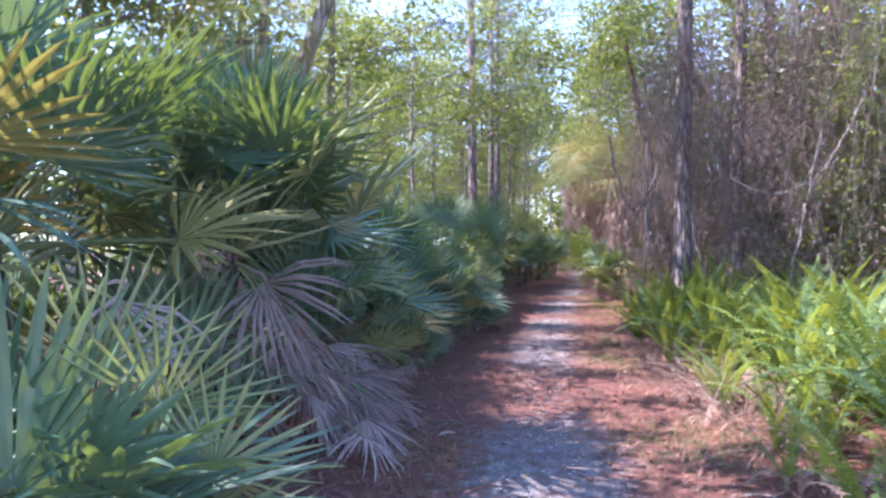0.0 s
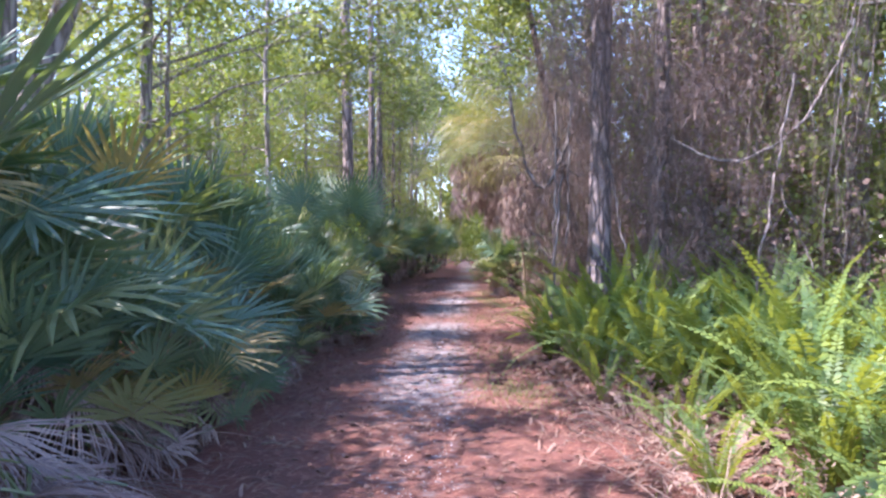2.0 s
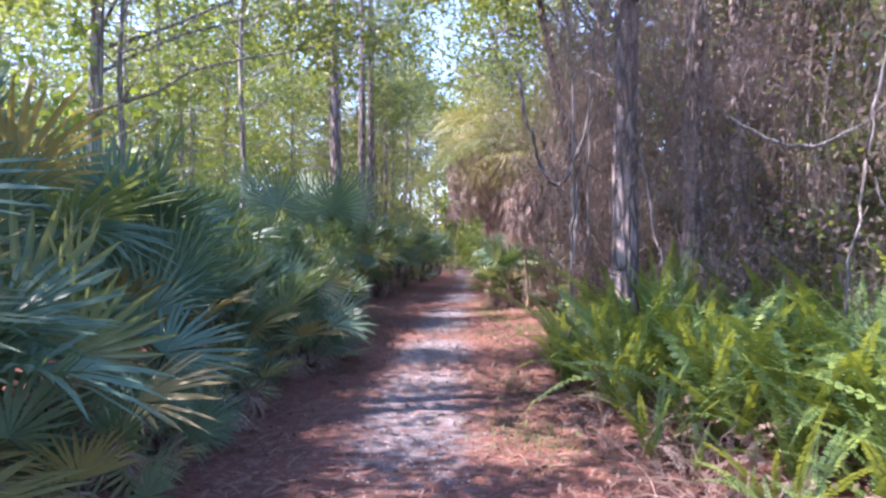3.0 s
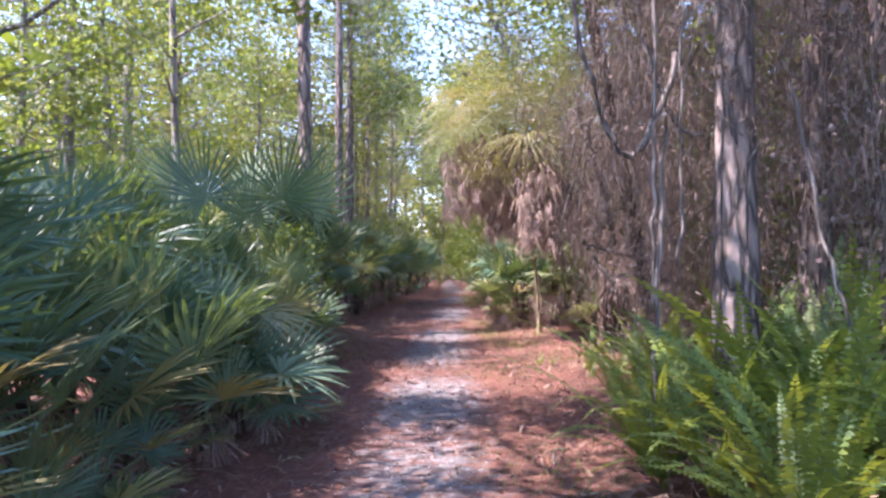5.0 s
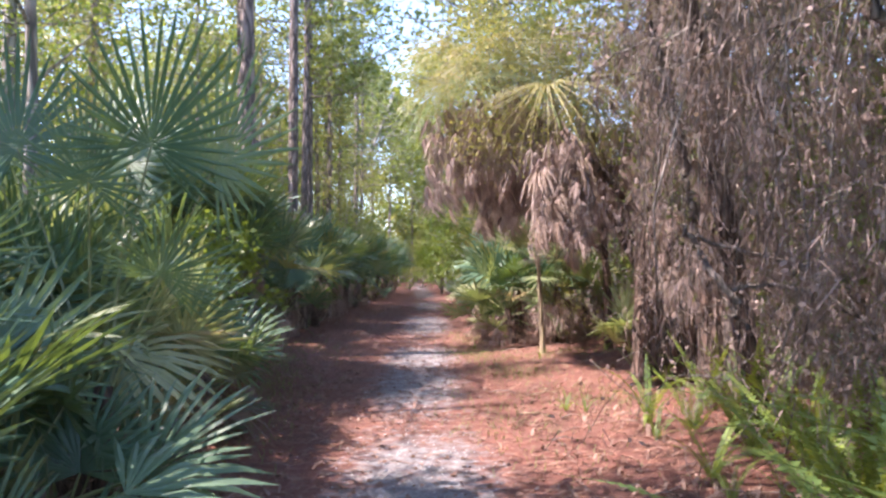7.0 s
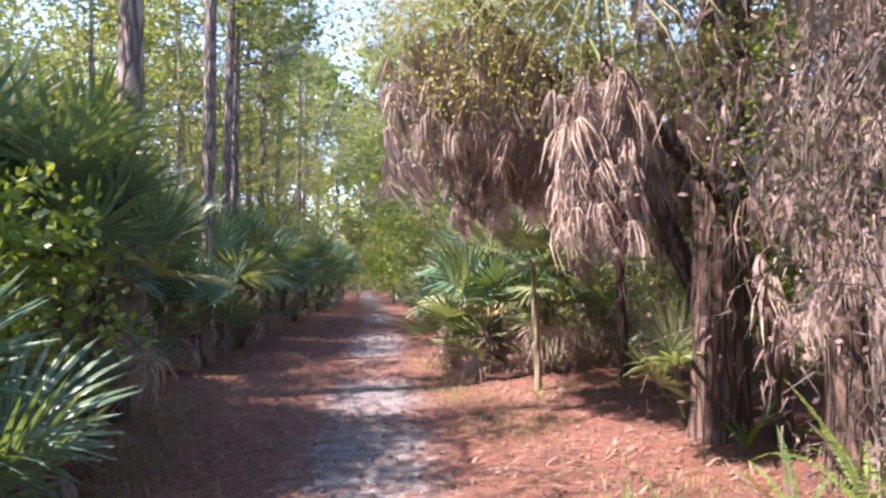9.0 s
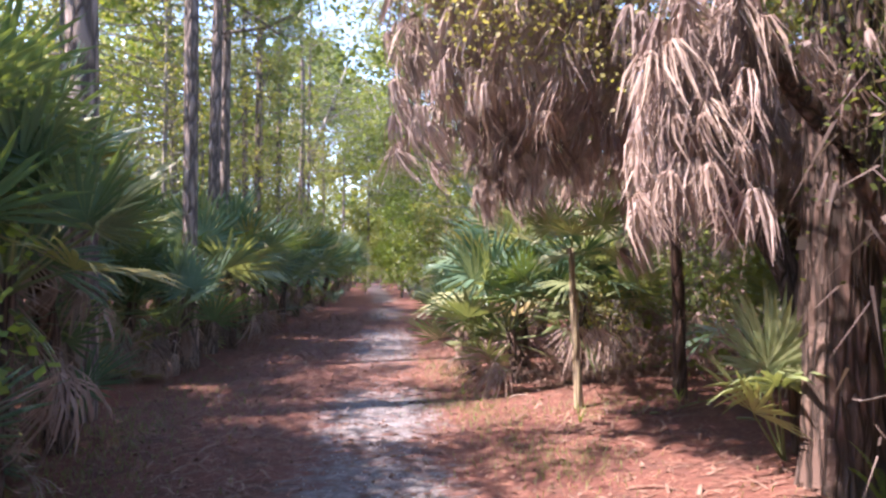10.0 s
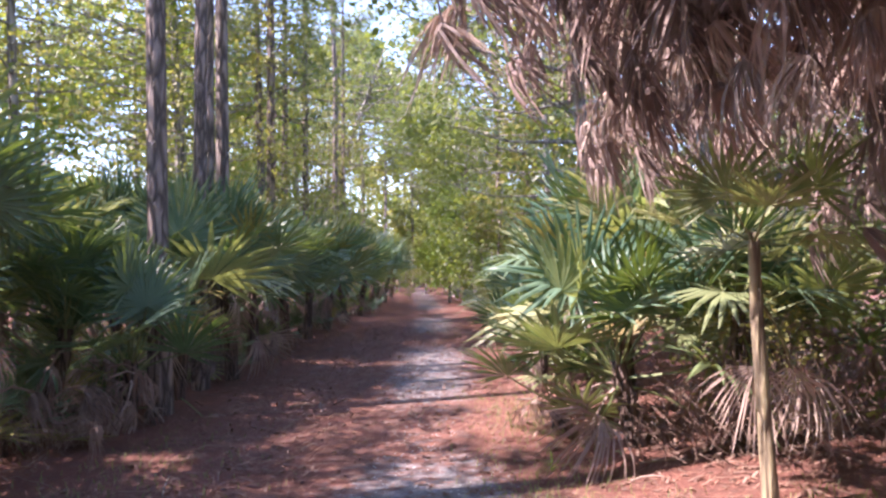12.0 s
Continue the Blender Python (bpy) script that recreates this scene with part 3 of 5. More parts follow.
def fern(x, y, n, s, seed, dead=2, label="green sword fern with arching fronds beside the trail"):
    rng = random.Random(seed)
    root = thing("sword_fern", pose(x, y, height(x, y) - 0.01), label, "fern", "sword ferns along the trail")
    a0 = rng.uniform(0, 6.28)
    for i in range(n):
        part("frond", rng.choice(FERNS), root, place(a0 + i * 2.4 + rng.uniform(-0.3, 0.3), radians(rng.uniform(-14, 15)), rng.uniform(-0.25, 0.25), s * rng.uniform(0.7, 1.12)))
    for i in range(dead):
        part("dead_frond", rng.choice(FERNS_DEAD), root, place(rng.uniform(0, 6.28), radians(rng.uniform(-25, 10)), rng.uniform(-0.3, 0.3), s * rng.uniform(0.6, 1.0)))


rng = random.Random(77)
for y in np.arange(3.2, 15.2, 0.34):
    for k in range(5):
        e = interp(y, RIGHT)
        x = e + 0.16 + 0.44 * k + rng.uniform(-0.2, 0.2)
        if (y > 10.8 and k > 2) or (y > 13 and k > 1) or rng.random() < 0.08:
            continue
        small = k == 0 and rng.random() < 0.5
        s = (0.55 if small else 0.9 if k < 1 else 1.2 if k < 2 else 1.45) * rng.uniform(0.8, 1.15) * (0.75 if y > 13 else 1.2 if 8.8 < y < 12.2 and k < 2 else 1.0)
        fern(x, y + rng.uniform(-0.2, 0.2), 6 if small else 10 if k < 3 else 8, s, rng.randint(0, 99999), (5 if k == 0 else 4) if k < 2 else 1)
for x, y, s in ((3.0, 11.5, 1.25), (3.25, 11.9, 1.3), (2.9, 11.0, 1.2), (3.0, 10.6, 1.4), (3.25, 10.1, 1.5), (2.95, 9.8, 1.35), (3.4, 10.9, 1.6), (3.65, 10.5, 1.75), (3.85, 11.1, 1.6)):
    fern(x, y, 12, s, int(x * 100 + y * 10), 2)
for x, y, s in ((3.62, 15.8, 0.3), (3.75, 15.65, 0.25), (5.2, 15.9, 0.45), (5.4, 15.2, 0.6), (5.0, 16.55, 0.5), (5.75, 16.4, 0.55), (4.15, 14.6, 0.6), (4.6, 14.2, 0.7), (5.0, 13.6, 0.8), (4.0, 20.6, 0.22), (4.5, 18.95, 0.22), (5.6, 19.2, 0.22)):
    fern(x, y, 7, s, int(x * 100 + y * 10), 1, "small bright green fern growing out of the pine straw")


# ---- trees ----
def leaves(v, f, centre, n, r, size, rng, flat=1.0, needle=False, wide=0.34):
    for _ in range(n):
        p = Vector(centre) + Vector([max(-1.9, min(1.9, rng.gauss(0, 1))) * r * q for q in (1, 1, flat)])
        d = Vector((rng.uniform(-1, 1), rng.uniform(-1, 1), rng.uniform(-0.7, 0.7))).normalized()
        t = d.orthogonal().normalized()
        t = (t * math.cos(rng.random() * 6.28) + d.cross(t) * math.sin(rng.random() * 6.28))
        L = size * rng.uniform(0.6, 1.3)
        b = len(v)
        if needle:
            for q in range(5):
                e = (d + Vector((rng.uniform(-0.7, 0.7), rng.uniform(-0.7, 0.7), rng.uniform(-0.7, 0.7)))).normalized() * L
                b = len(v)
                v.extend([p - t * 0.012, p + t * 0.012, p + e])
                f.append((b, b + 1, b + 2))
        else:
            w = L * wide
            v.extend([p, p + d * L * 0.5 + t * w, p + d * L, p + d * L * 0.5 - t * w])
            f.append((b, b + 1, b + 2, b + 3))


def broad_tree(name, H, r, crown_z, crown_r, clumps, per, leaf, mat, bark, seed, label, category="tree", flat=0.7, lean=(0.3, 0.2)):
    """A tapered trunk, limbs, and a crown of small leaves in uneven clumps. Built at the origin."""
    rng = random.Random(seed)
    root = thing(name, Matrix(), label, category)
    line = [(0, 0, -0.2), (lean[0] * 0.1, lean[1] * 0.1, H * 0.15), (lean[0] * 0.5, lean[1] * 0.4, H * 0.5), (lean[0], lean[1], H * 0.95)]
    part("trunk", trunk_mesh("trunk", line, (r * 1.5, r, r * 0.75, r * 0.25), bark, 9, 0.07, seed), root)
    lv, lf, cv, cf = [], [], [], []
    for i in range(clumps):
        t = i / max(1, clumps - 1)
        z0 = crown_z + (H - crown_z) * (0.05 + 0.85 * t)
        az = i * 2.4 + rng.uniform(-0.4, 0.4)
        reach = crown_r * (0.45 + 0.6 * math.sin(math.pi * (0.15 + 0.75 * t))) * rng.uniform(0.5, 1.05)
        q = z0 / H
        a = Vector((lean[0] * q, lean[1] * q, z0 * 0.93))
        e = a + Vector((math.cos(az) * reach, math.sin(az) * reach, rng.uniform(0.0, 0.25) * reach + 0.1))
        m = a.lerp(e, 0.5) + Vector((0, 0, -0.06 * reach))
        tube(lv, lf, [a, m, e], (r * 0.28, r * 0.17, r * 0.05), 5)
        leaves(cv, cf, e, per, crown_r * rng.uniform(0.09, 0.17), leaf, rng, flat)
        leaves(cv, cf, m, per // 3, crown_r * 0.14, leaf, rng, flat)
    part("limb_framework", link_mesh("limb_framework", lv, lf, bark, True), root)["kind"] = "stuff"
    part("crown", link_mesh("crown", cv, cf, mat), root)
    return root


def pine_tree(H, r, crown_z, seed, label, bare=0.8, mat=None, tufts=12):
    rng = random.Random(seed)
    root = thing("pine_tree", Matrix(), label, "tree")
    line = [(0, 0, -0.2), (0.02, 0.01, H * 0.12), (rng.uniform(-0.1, 0.1), 0.05, H * 0.5), (rng.uniform(-0.2, 0.2), 0.1, H)]
    part("trunk", trunk_mesh("trunk", line, (r * 1.3, r, r * 0.8, r * 0.2), M_BARK, 12, 0.05, seed), root)
    lv, lf, cv, cf = [], [], [], []
    z = crown_z
    while z < H:
        t = (z - crown_z) / (H - crown_z)
        for k in range(rng.randint(2, 3)):
            az = rng.uniform(0, 6.28)
            reach = (1.9 * (1 - t) + 0.4) * rng.uniform(0.6, 1.15)
            a = Vector((0, 0.05 * z / H, z))
            e = a + Vector((math.cos(az) * reach, math.sin(az) * reach, reach * rng.uniform(-0.05, 0.4)))
            m = a.lerp(e, 0.55) - Vector((0, 0, reach * 0.08))
            tube(lv, lf, [a, m, e], (0.03, 0.02, 0.008), 4)
            for c in (e, m.lerp(e, 0.5), m):
                leaves(cv, cf, c, tufts, 0.2, 0.24, rng, 0.8, True)
        z += rng.uniform(0.35, 0.6)
    part("limb_framework", link_mesh("limb_framework", lv, lf, M_BARK, True), root)["kind"] = "stuff"
    part("crown", link_mesh("crown", cv, cf, mat or M_PINE), root)
    return root


def put(ob, x, y, turn=0.0, s=1.0, first=False):
    m = Matrix.Translation((x, y, height(x, y) if abs(x) < 60 and abs(y) < 90 else 0)) @ Matrix.Rotation(turn, 4, "Z")
    if first:
        ob.matrix_basis = m
        return ob
    c = copy_thing(ob, m)
    c.scale = (s, s, s)
    return c


def grove(ob, spots, group):
    """Stands a tree at each spot: x, y, turn, size."""
    ob["group"] = group
    x, y, a, s = spots[0]
    put(ob, x, y, a, s, True)
    ob.scale = (s, s, s)
    for x, y, a, s in spots[1:]:
        c = copy_thing(ob, Matrix.Translation((x, y, height(x, y) if abs(x) < 60 and abs(y) < 90 else 0)) @ Matrix.Rotation(a, 4, "Z"))
        c.scale = (s, s, s)


# pines whose bare trunks stand beside the trail
P1 = pine_tree(15, 0.105, 9.0, 1, "tall slash pine with shaggy brown bark")
grove(P1, [(0.5, 20.1, 0, 1.25), (1.15, 23.0, 2, 0.9), (1.33, 24.2, 4, 0.75), (8.2, 36, 1, 1), (3.4, 37, 3, 0.9), (10.5, 44, 2, 1.1)], "tall pines")
P2 = pine_tree(12, 0.085, 5.0, 2, "slash pine with sparse long-needled branches")
grove(P2, [(1.45, 25.3, 1, 1), (2.0, 32.5, 0, 0.95), (1.77, 28.8, 2, 0.8), (9.0, 30, 2, 1), (3.9, 42, 3, 1.05), (11, 38, 5, 1), (7.0, 55, 0, 1.1), (-6, 33, 2, 1.2), (9.4, 47, 1, 1.0), (5.2, 48, 4, 1.1), (8.9, 57, 1, 1.0)], "sparse pines")

OAK = broad_tree("oak_tree", 9.5, 0.12, 3.6, 3.2, 46, 52, 0.105, M_OAK, M_BARK_GREY, 3, "oak tree with small dark green leaves")
OAK2 = broad_tree("oak_tree", 7.0, 0.085, 2.0, 2.4, 42, 64, 0.09, M_OAK, M_BARK_GREY, 4, "bushy young oak with dull green leaves")
MAPLE = broad_tree("maple_tree", 8.5, 0.06, 1.6, 2.2, 50, 84, 0.068, M_AUTUMN, M_BARK_GREY, 6, "slender tree with yellow-green leaves catching the sun", flat=0.9)
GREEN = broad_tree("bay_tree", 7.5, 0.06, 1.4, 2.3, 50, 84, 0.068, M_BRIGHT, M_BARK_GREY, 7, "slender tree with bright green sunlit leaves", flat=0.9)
LEANING = broad_tree("oak_tree", 9.0, 0.11, 4.4, 3.0, 48, 72, 0.11, M_OAK, M_BARK_GREY, 12, "oak leaning out over the trail with small dull leaves", lean=(-3.0, 0.4))
SHRUB = broad_tree("shrub", 2.6, 0.025, 0.25, 1.1, 24, 36, 0.085, M_OAK, M_BARK_GREY, 8, "leafy green shrub in the understory", "shrub")
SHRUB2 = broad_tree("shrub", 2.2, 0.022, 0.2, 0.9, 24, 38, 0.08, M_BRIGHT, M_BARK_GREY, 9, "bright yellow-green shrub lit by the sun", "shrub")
SHRUB3 = broad_tree("shrub", 2.4, 0.022, 0.15, 1.0, 24, 36, 0.075, M_AUTUMN, M_BARK_GREY, 10, "dry yellow-brown shrub in the understory", "shrub")

rng = random.Random(31)


def spread(n, x0, x1, y0, y1, s0, s1, keep=lambda x, y: True):
    got = []
    while len(got) < n:
        x, y = rng.uniform(x0, x1), rng.uniform(y0, y1)
        if keep(x, y):
            got.append((x, y, rng.uniform(0, 6.28), rng.uniform(s0, s1)))
    return got


def left_wood(x, y):
    return x < interp(y, LEFT) - 3.2 and (x < -9 or y > 27)


def left_low(x, y):
    return x < interp(y, LEFT) - 3.2


def right_wood(x, y):
    return x > interp(y, RIGHT) + 3.4


grove(OAK, [(-8.0, 24.0, 3, 1.0), (-6.0, 27.0, 1, 1.0), (-4.2, 30.0, 2, 1.05), (-9.0, 31.0, 0, 1.1), (8.6, 29.5, 1, 1.0), (8.8, 45.0, 2, 1.0), (3.4, 46.5, 0, 1.0), (0.3, 30.0, 2.2, 1.0), (9.2, 33, 0.5, 0.95), (2.4, 43, 3, 1.0), (6.6, 9.5, 2, 0.95), (7.2, 14.5, 4, 1.0), (8.0, 20.5, 1, 1), (-4.2, 8.5, 1, 0.75), (-1.2, 35, 4, 1.0), ]
      + spread(2, -16, -2, 2, 50, 0.9, 1.3, left_wood), "oaks in the wood")
# the one at (-3.4, 10.9) is added; its unseen crown shades the thicket
grove(LEANING, [(7.0, 22.4, 0.1, 1.0), (-3.4, 10.9, 3.14, 1.25), (9.4, 34.0, 0.2, 1.1), (7.4, 17.0, 0.3, 0.9), (2.2, 40.5, 3.2, 1.05), (10.6, 46.0, 0.1, 1.1)], "oaks leaning over the trail")
grove(OAK2, [(8.6, 38.5, 1, 0.85), (9.6, 42.5, 2, 1.0), (6.2, 12.6, 2, 0.8), (7.4, 17.6, 3, 0.9), (7.9, 8.0, 0, 1.0), (8.2, 11.0, 1, 1.0), (8.0, 5.0, 2, 1.0), (7.0, 28.6, 1, 0.95), (6.2, 24.8, 2, 1.2), (7.9, 32.0, 2, 0.9), (-6.3, 22.3, 4, 1.05), (-5.4, 9.0, 0, 1.0), (1.4, 39, 1, 1.0)]
      + spread(4, -12, 0, 20, 50, 0.9, 1.2, left_wood), "young oaks in the wood")
grove(MAPLE, [(-2.6, 24.0, 1, 0.9), (0.4, 32.5, 2, 0.95), (1.6, 35.5, 3, 1.0), (-3.8, 21.0, 2, 0.75), (3.3, 41.0, 3, 0.9), (0.3, 27.3, 1, 0.95), (-3.6, 22.6, 1, 0.9), (-0.8, 25.2, 4, 1.0)]
      + spread(2, -9, 2, 26, 48, 0.9, 1.2, left_wood), "yellow-green slender trees")
grove(GREEN, [(-3.0, 16.8, 1, 0.95), (-3.7, 20.0, 2, 0.9), (-2.3, 18.7, 3, 1.0), (-4.4, 25.0, 0, 0.95), (-2.0, 29, 1, 1), (0.9, 30.2, 2, 0.95), (-3.2, 19.2, 3, 0.7), (0.3, 37, 2, 1), (2.6, 50, 1, 1)] + spread(2, -11, 0, 8, 48, 0.8, 1.1, left_wood), "bright slender trees")
grove(SHRUB, [(8.1, 40.3, 1, 1.6), (7.7, 37.0, 2, 1.5), (8.6, 44.0, 3, 1.6), (7.4, 34.0, 1, 1.4), (6.6, 31.3, 0, 1.2), (9.2, 48.0, 2, 1.5), (9.9, 52.0, 1, 1.5), (6.9, 50.0, 2, 1.2), (7.6, 54.0, 0, 1.3), (8.6, 58.5, 0, 1.4), (10.2, 57.0, 0, 1.4), (3.3, 36.0, 2, 1.3), (4.0, 39.0, 1, 1.4), (2.4, 32.0, 0, 1.3), (5.2, 44.5, 2, 1.2), (-0.4, 23.8, 1, 0.8), (0.4, 27.2, 3, 0.9), (5.8, 14.6, 2, 1.0), (6.4, 16.6, 1, 1.0), (6.8, 18.8, 3, 1.0), (5.6, 10.6, 2, 1), (6.2, 7.6, 1, 1), (7.2, 22.0, 2, 1.0), (10.6, 61, 1, 1.5), (9.0, 63, 2, 1.5)]
      + spread(3, -8, 3, 2, 48, 1.2, 2.0, left_low) + spread(3, 5, 11, -2, 48, 1.1, 1.9, right_wood), "understory shrubs")
grove(SHRUB2, [(7.6, 38.6, 0, 1.5), (7.0, 32.8, 2, 1.1), (8.3, 42.5, 0, 1.4), (9.2, 63.0, 1, 1.6), (0.3, 16.75, 1, 0.8), (8.8, 47, 2, 1.3), (6.6, 43.5, 2, 0.6), (9.8, 60, 2, 1.2)] + spread(11, -8, 2, 8, 48, 1.1, 2.0, left_low) + spread(2, 6, 11, 20, 48, 0.9, 1.6, right_wood), "bright shrubs")
grove(SHRUB3, [(1.0, 27.5, 0, 0.9), (1.7, 30.5, 2, 0.9), (5.9, 24.0, 2, 0.6), (2.9, 34.5, 1, 0.9), (5.5, 20.4, 2, 0.45), (8.2, 49, 0, 1.3)] + spread(8, -8, 2, 14, 48, 1.1, 1.9, left_low) + spread(2, 6, 11, 6, 48, 0.9, 1.7, right_wood), "dry shrubs")


# ---- trees whose crowns close the view over the trail ----
def leaf_cloud(spots, clumps, per, leaf, seed, flat=0.6):
    """Leaves in tight clumps over uneven crowns; gives the vertices, the faces and the clumps' middles."""
    r = np.random.default_rng(seed)
    pts, mids = [], []
    for x, y, z, R in spots:
        d = r.normal(size=(clumps, 3))
        d /= np.linalg.norm(d, axis=1)[:, None]
        c = np.array((x, y, z)) + d * R * r.uniform(0.45, 1.0, (clumps, 1)) * (1, 1, 0.75)
        mids.append(c)
        for q in c:
            pts.append(q + np.clip(r.normal(size=(per, 3)), -1.8, 1.8) * (1, 1, flat) * R * r.uniform(0.12, 0.22))
    p = np.concatenate(pts)
    n = len(p)
    d = r.normal(size=(n, 3)) * (1, 1, 0.6)
    d /= np.linalg.norm(d, axis=1)[:, None]
    t = np.cross(d, r.normal(size=(n, 3)))
    t /= np.linalg.norm(t, axis=1)[:, None]
    L = leaf * r.uniform(0.6, 1.3, (n, 1))
    v = np.stack((p, p + d * L * 0.5 + t * L * 0.36, p + d * L, p + d * L * 0.5 - t * L * 0.36), axis=1).reshape(-1, 3)
    return v.tolist(), np.arange(4 * n).reshape(-1, 4).tolist(), np.concatenate(mids)


def crown_tree(name, x, y, h, r, spots, clumps, per, leaf, mat, bark, seed, label, lean=(0.1, 0.1), category="tree"):
    """A trunk with a limb to each mass of its crown, twigs to the clumps, and the leaves."""
    rng = random.Random(seed)
    z0 = height(x, y)
    root = thing(name, pose(x, y, z0), label, category, "trees over the trail")
    line = [(0, 0, -0.2), (lean[0] * 0.15, lean[1] * 0.15, h * 0.25), (lean[0] * 0.5, lean[1] * 0.5, h * 0.6), (lean[0], lean[1], h)]
    part("trunk", trunk_mesh("trunk", line, (r * 1.4, r, r * 0.75, r * 0.25), bark, 9, 0.06, seed), root)
    local = [(a - x, b - y, c - z0, R) for a, b, c, R in spots]
    cv, cf, mids = leaf_cloud(local, clumps, per, leaf, seed)
    lv, lf = [], []
    for i, (a, b, c, R) in enumerate(local):
        q = max(0.2, min(0.9, (c - 0.8) / h))
        st = Vector((lean[0] * q, lean[1] * q, h * q))
        e = Vector((a, b, c))
        tube(lv, lf, vine_line(st, e, -0.12, 0.09, rng, 6), [r * k for k in (0.26, 0.22, 0.18, 0.14, 0.11, 0.08)], 5)
        for m in mids[i * clumps:(i + 1) * clumps:2]:
            tube(lv, lf, [e, e.lerp(Vector(m), 0.5) + Vector((0, 0, -0.03)), Vector(m)], (r * 0.1, r * 0.07, r * 0.03), 3)
    part("limb_framework", link_mesh("limb_framework", lv, lf, bark, True), root)["kind"] = "stuff"
    part("crown", link_mesh("crown", cv, cf, mat), root)
    return root


def vine_line(a, b, sagging, wob, rng, n=9):
    a, b = Vector(a), Vector(b)
    pts = []
    for i in range(n):
        t = i / (n - 1)
        p = a.lerp(b, t) + Vector((0, 0, -sagging * 4 * t * (1 - t)))
        pts.append(p + Vector((rng.gauss(0, wob), rng.gauss(0, wob), rng.gauss(0, wob * 0.5))))
    return pts


crown_tree("oak_tree", -2.3, 13.5, 7.0, 0.10, [(0.9, 12.5, 3.8, 0.75), (0.2, 12.8, 4.3, 0.8), (1.5, 12.4, 4.6, 0.7), (-1.0, 13.0, 5.0, 1.1), (-2.3, 13.3, 6.2, 1.4), (-0.2, 13.5, 5.7, 1.0), (1.1, 13.6, 5.8, 0.9)],
           26, 34, 0.075, M_OAK, M_BARK_GREY, 501, "oak reaching over the trail with small blue-green leaves")
crown_tree("oak_tree", -2.7, 17.6, 7.0, 0.09, [(-2.1, 17.0, 4.6, 1.2), (-3.4, 17.4, 5.5, 1.3), (-1.4, 17.8, 6.0, 1.2), (-2.6, 16.6, 3.6, 0.9), (-2.9, 18.0, 7.2, 1.3)],
           30, 36, 0.085, M_OAK, M_BARK_GREY, 502, "round dull green oak behind the palmettos")
crown_tree("oak_tree", -4.6, 12.4, 7.5, 0.10, [(-3.6, 12.0, 4.6, 1.2), (-4.8, 12.2, 5.8, 1.5), (-3.2, 12.8, 6.4, 1.2), (-4.4, 11.0, 4.2, 1.1), (-2.9, 11.4, 5.6, 1.0), (-3.1, 10.2, 4.6, 1.0), (-3.0, 13.7, 4.7, 1.0), (-3.3, 9.0, 4.5, 1.0), (-2.0, 13.6, 5.0, 0.9)],
           30, 36, 0.085, M_OAK, M_BARK_GREY, 503, "dark green oak with small leaves behind the palmettos")
# the masses at y 12.6 and 14.3 are added, unseen, to shade the thicket
crown_tree("oak_tree", 5.2, 15.6, 7.0, 0.10, [(3.3, 15.5, 4.9, 0.9), (2.6, 16.5, 5.9, 1.0), (3.9, 14.5, 5.7, 1.0), (4.3, 16.2, 5.2, 1.0), (5.4, 15.4, 6.4, 1.3), (3.2, 13.4, 6.0, 0.9), (2.9, 12.6, 5.0, 0.7), (2.9, 14.3, 5.3, 0.7), (3.4, 17.6, 6.3, 1.1), (2.2, 17.8, 7.1, 1.0), (3.6, 16.4, 7.2, 1.1)],
           28, 44, 0.07, M_OAK, M_BARK, 504, "vine-clad oak with dull olive leaves over the trail", (-0.4, 0.0))
# added oak, mostly above the view, that darkens the thicket below
crown_tree("oak_tree", 6.4, 12.4, 8.0, 0.11, [(5.6, 12.0, 6.0, 1.4), (6.8, 12.8, 6.8, 1.6), (4.6, 12.8, 6.4, 1.1), (7.2, 14.6, 5.4, 1.4), (6.4, 17.4, 5.6, 1.4)],
           30, 36, 0.10, M_OAK, M_BARK, 505, "dense oak crown added as a roof that shades the thicket")
crown_tree("oak_tree", 1.33, 24.9, 8.5, 0.055, [(2.1, 24.2, 5.6, 0.9), (1.2, 24.6, 6.8, 1.2), (-0.4, 24.6, 6.0, 1.4), (2.6, 25.0, 7.4, 1.0), (0.2, 25.4, 8.2, 1.4), (-1.6, 24.0, 7.4, 1.3)],
           26, 40, 0.08, M_OAK, M_BARK, 506, "oak with dark hanging sprays over the trail")
crown_tree("oak_tree", 8.3, 40.8, 7.0, 0.10, [(7.2, 40.2, 5.3, 1.1), (8.2, 40.8, 6.0, 1.4), (7.0, 41.0, 6.6, 1.1), (9.2, 41.4, 5.6, 1.4)],
           30, 40, 0.13, M_OAK, M_BARK, 507, "dense dark green oak at the bend of the trail")
crown_tree("shrub", 7.55, 40.4, 3.4, 0.05, [(7.4, 40.2, 3.4, 1.0), (7.9, 40.0, 2.4, 1.1), (7.2, 40.4, 1.7, 0.8), (8.4, 39.6, 1.6, 1.1)],
           30, 40, 0.11, M_BRIGHT, M_BARK, 508, "bushy bright green young tree at the bend of the trail", category="shrub")
crown_tree("oak_tree", 8.2, 31.5, 7.5, 0.10, [(7.4, 31.0, 3.6, 1.2), (7.6, 31.6, 5.2, 1.3), (8.6, 32.0, 6.8, 1.5), (7.0, 32.4, 2.4, 0.9), (9.2, 30.4, 5.2, 1.5), (8.6, 29.4, 3.4, 1.3)],
           28, 36, 0.12, M_AUTUMN, M_BARK, 509, "olive green leafy tree beside the far trail")
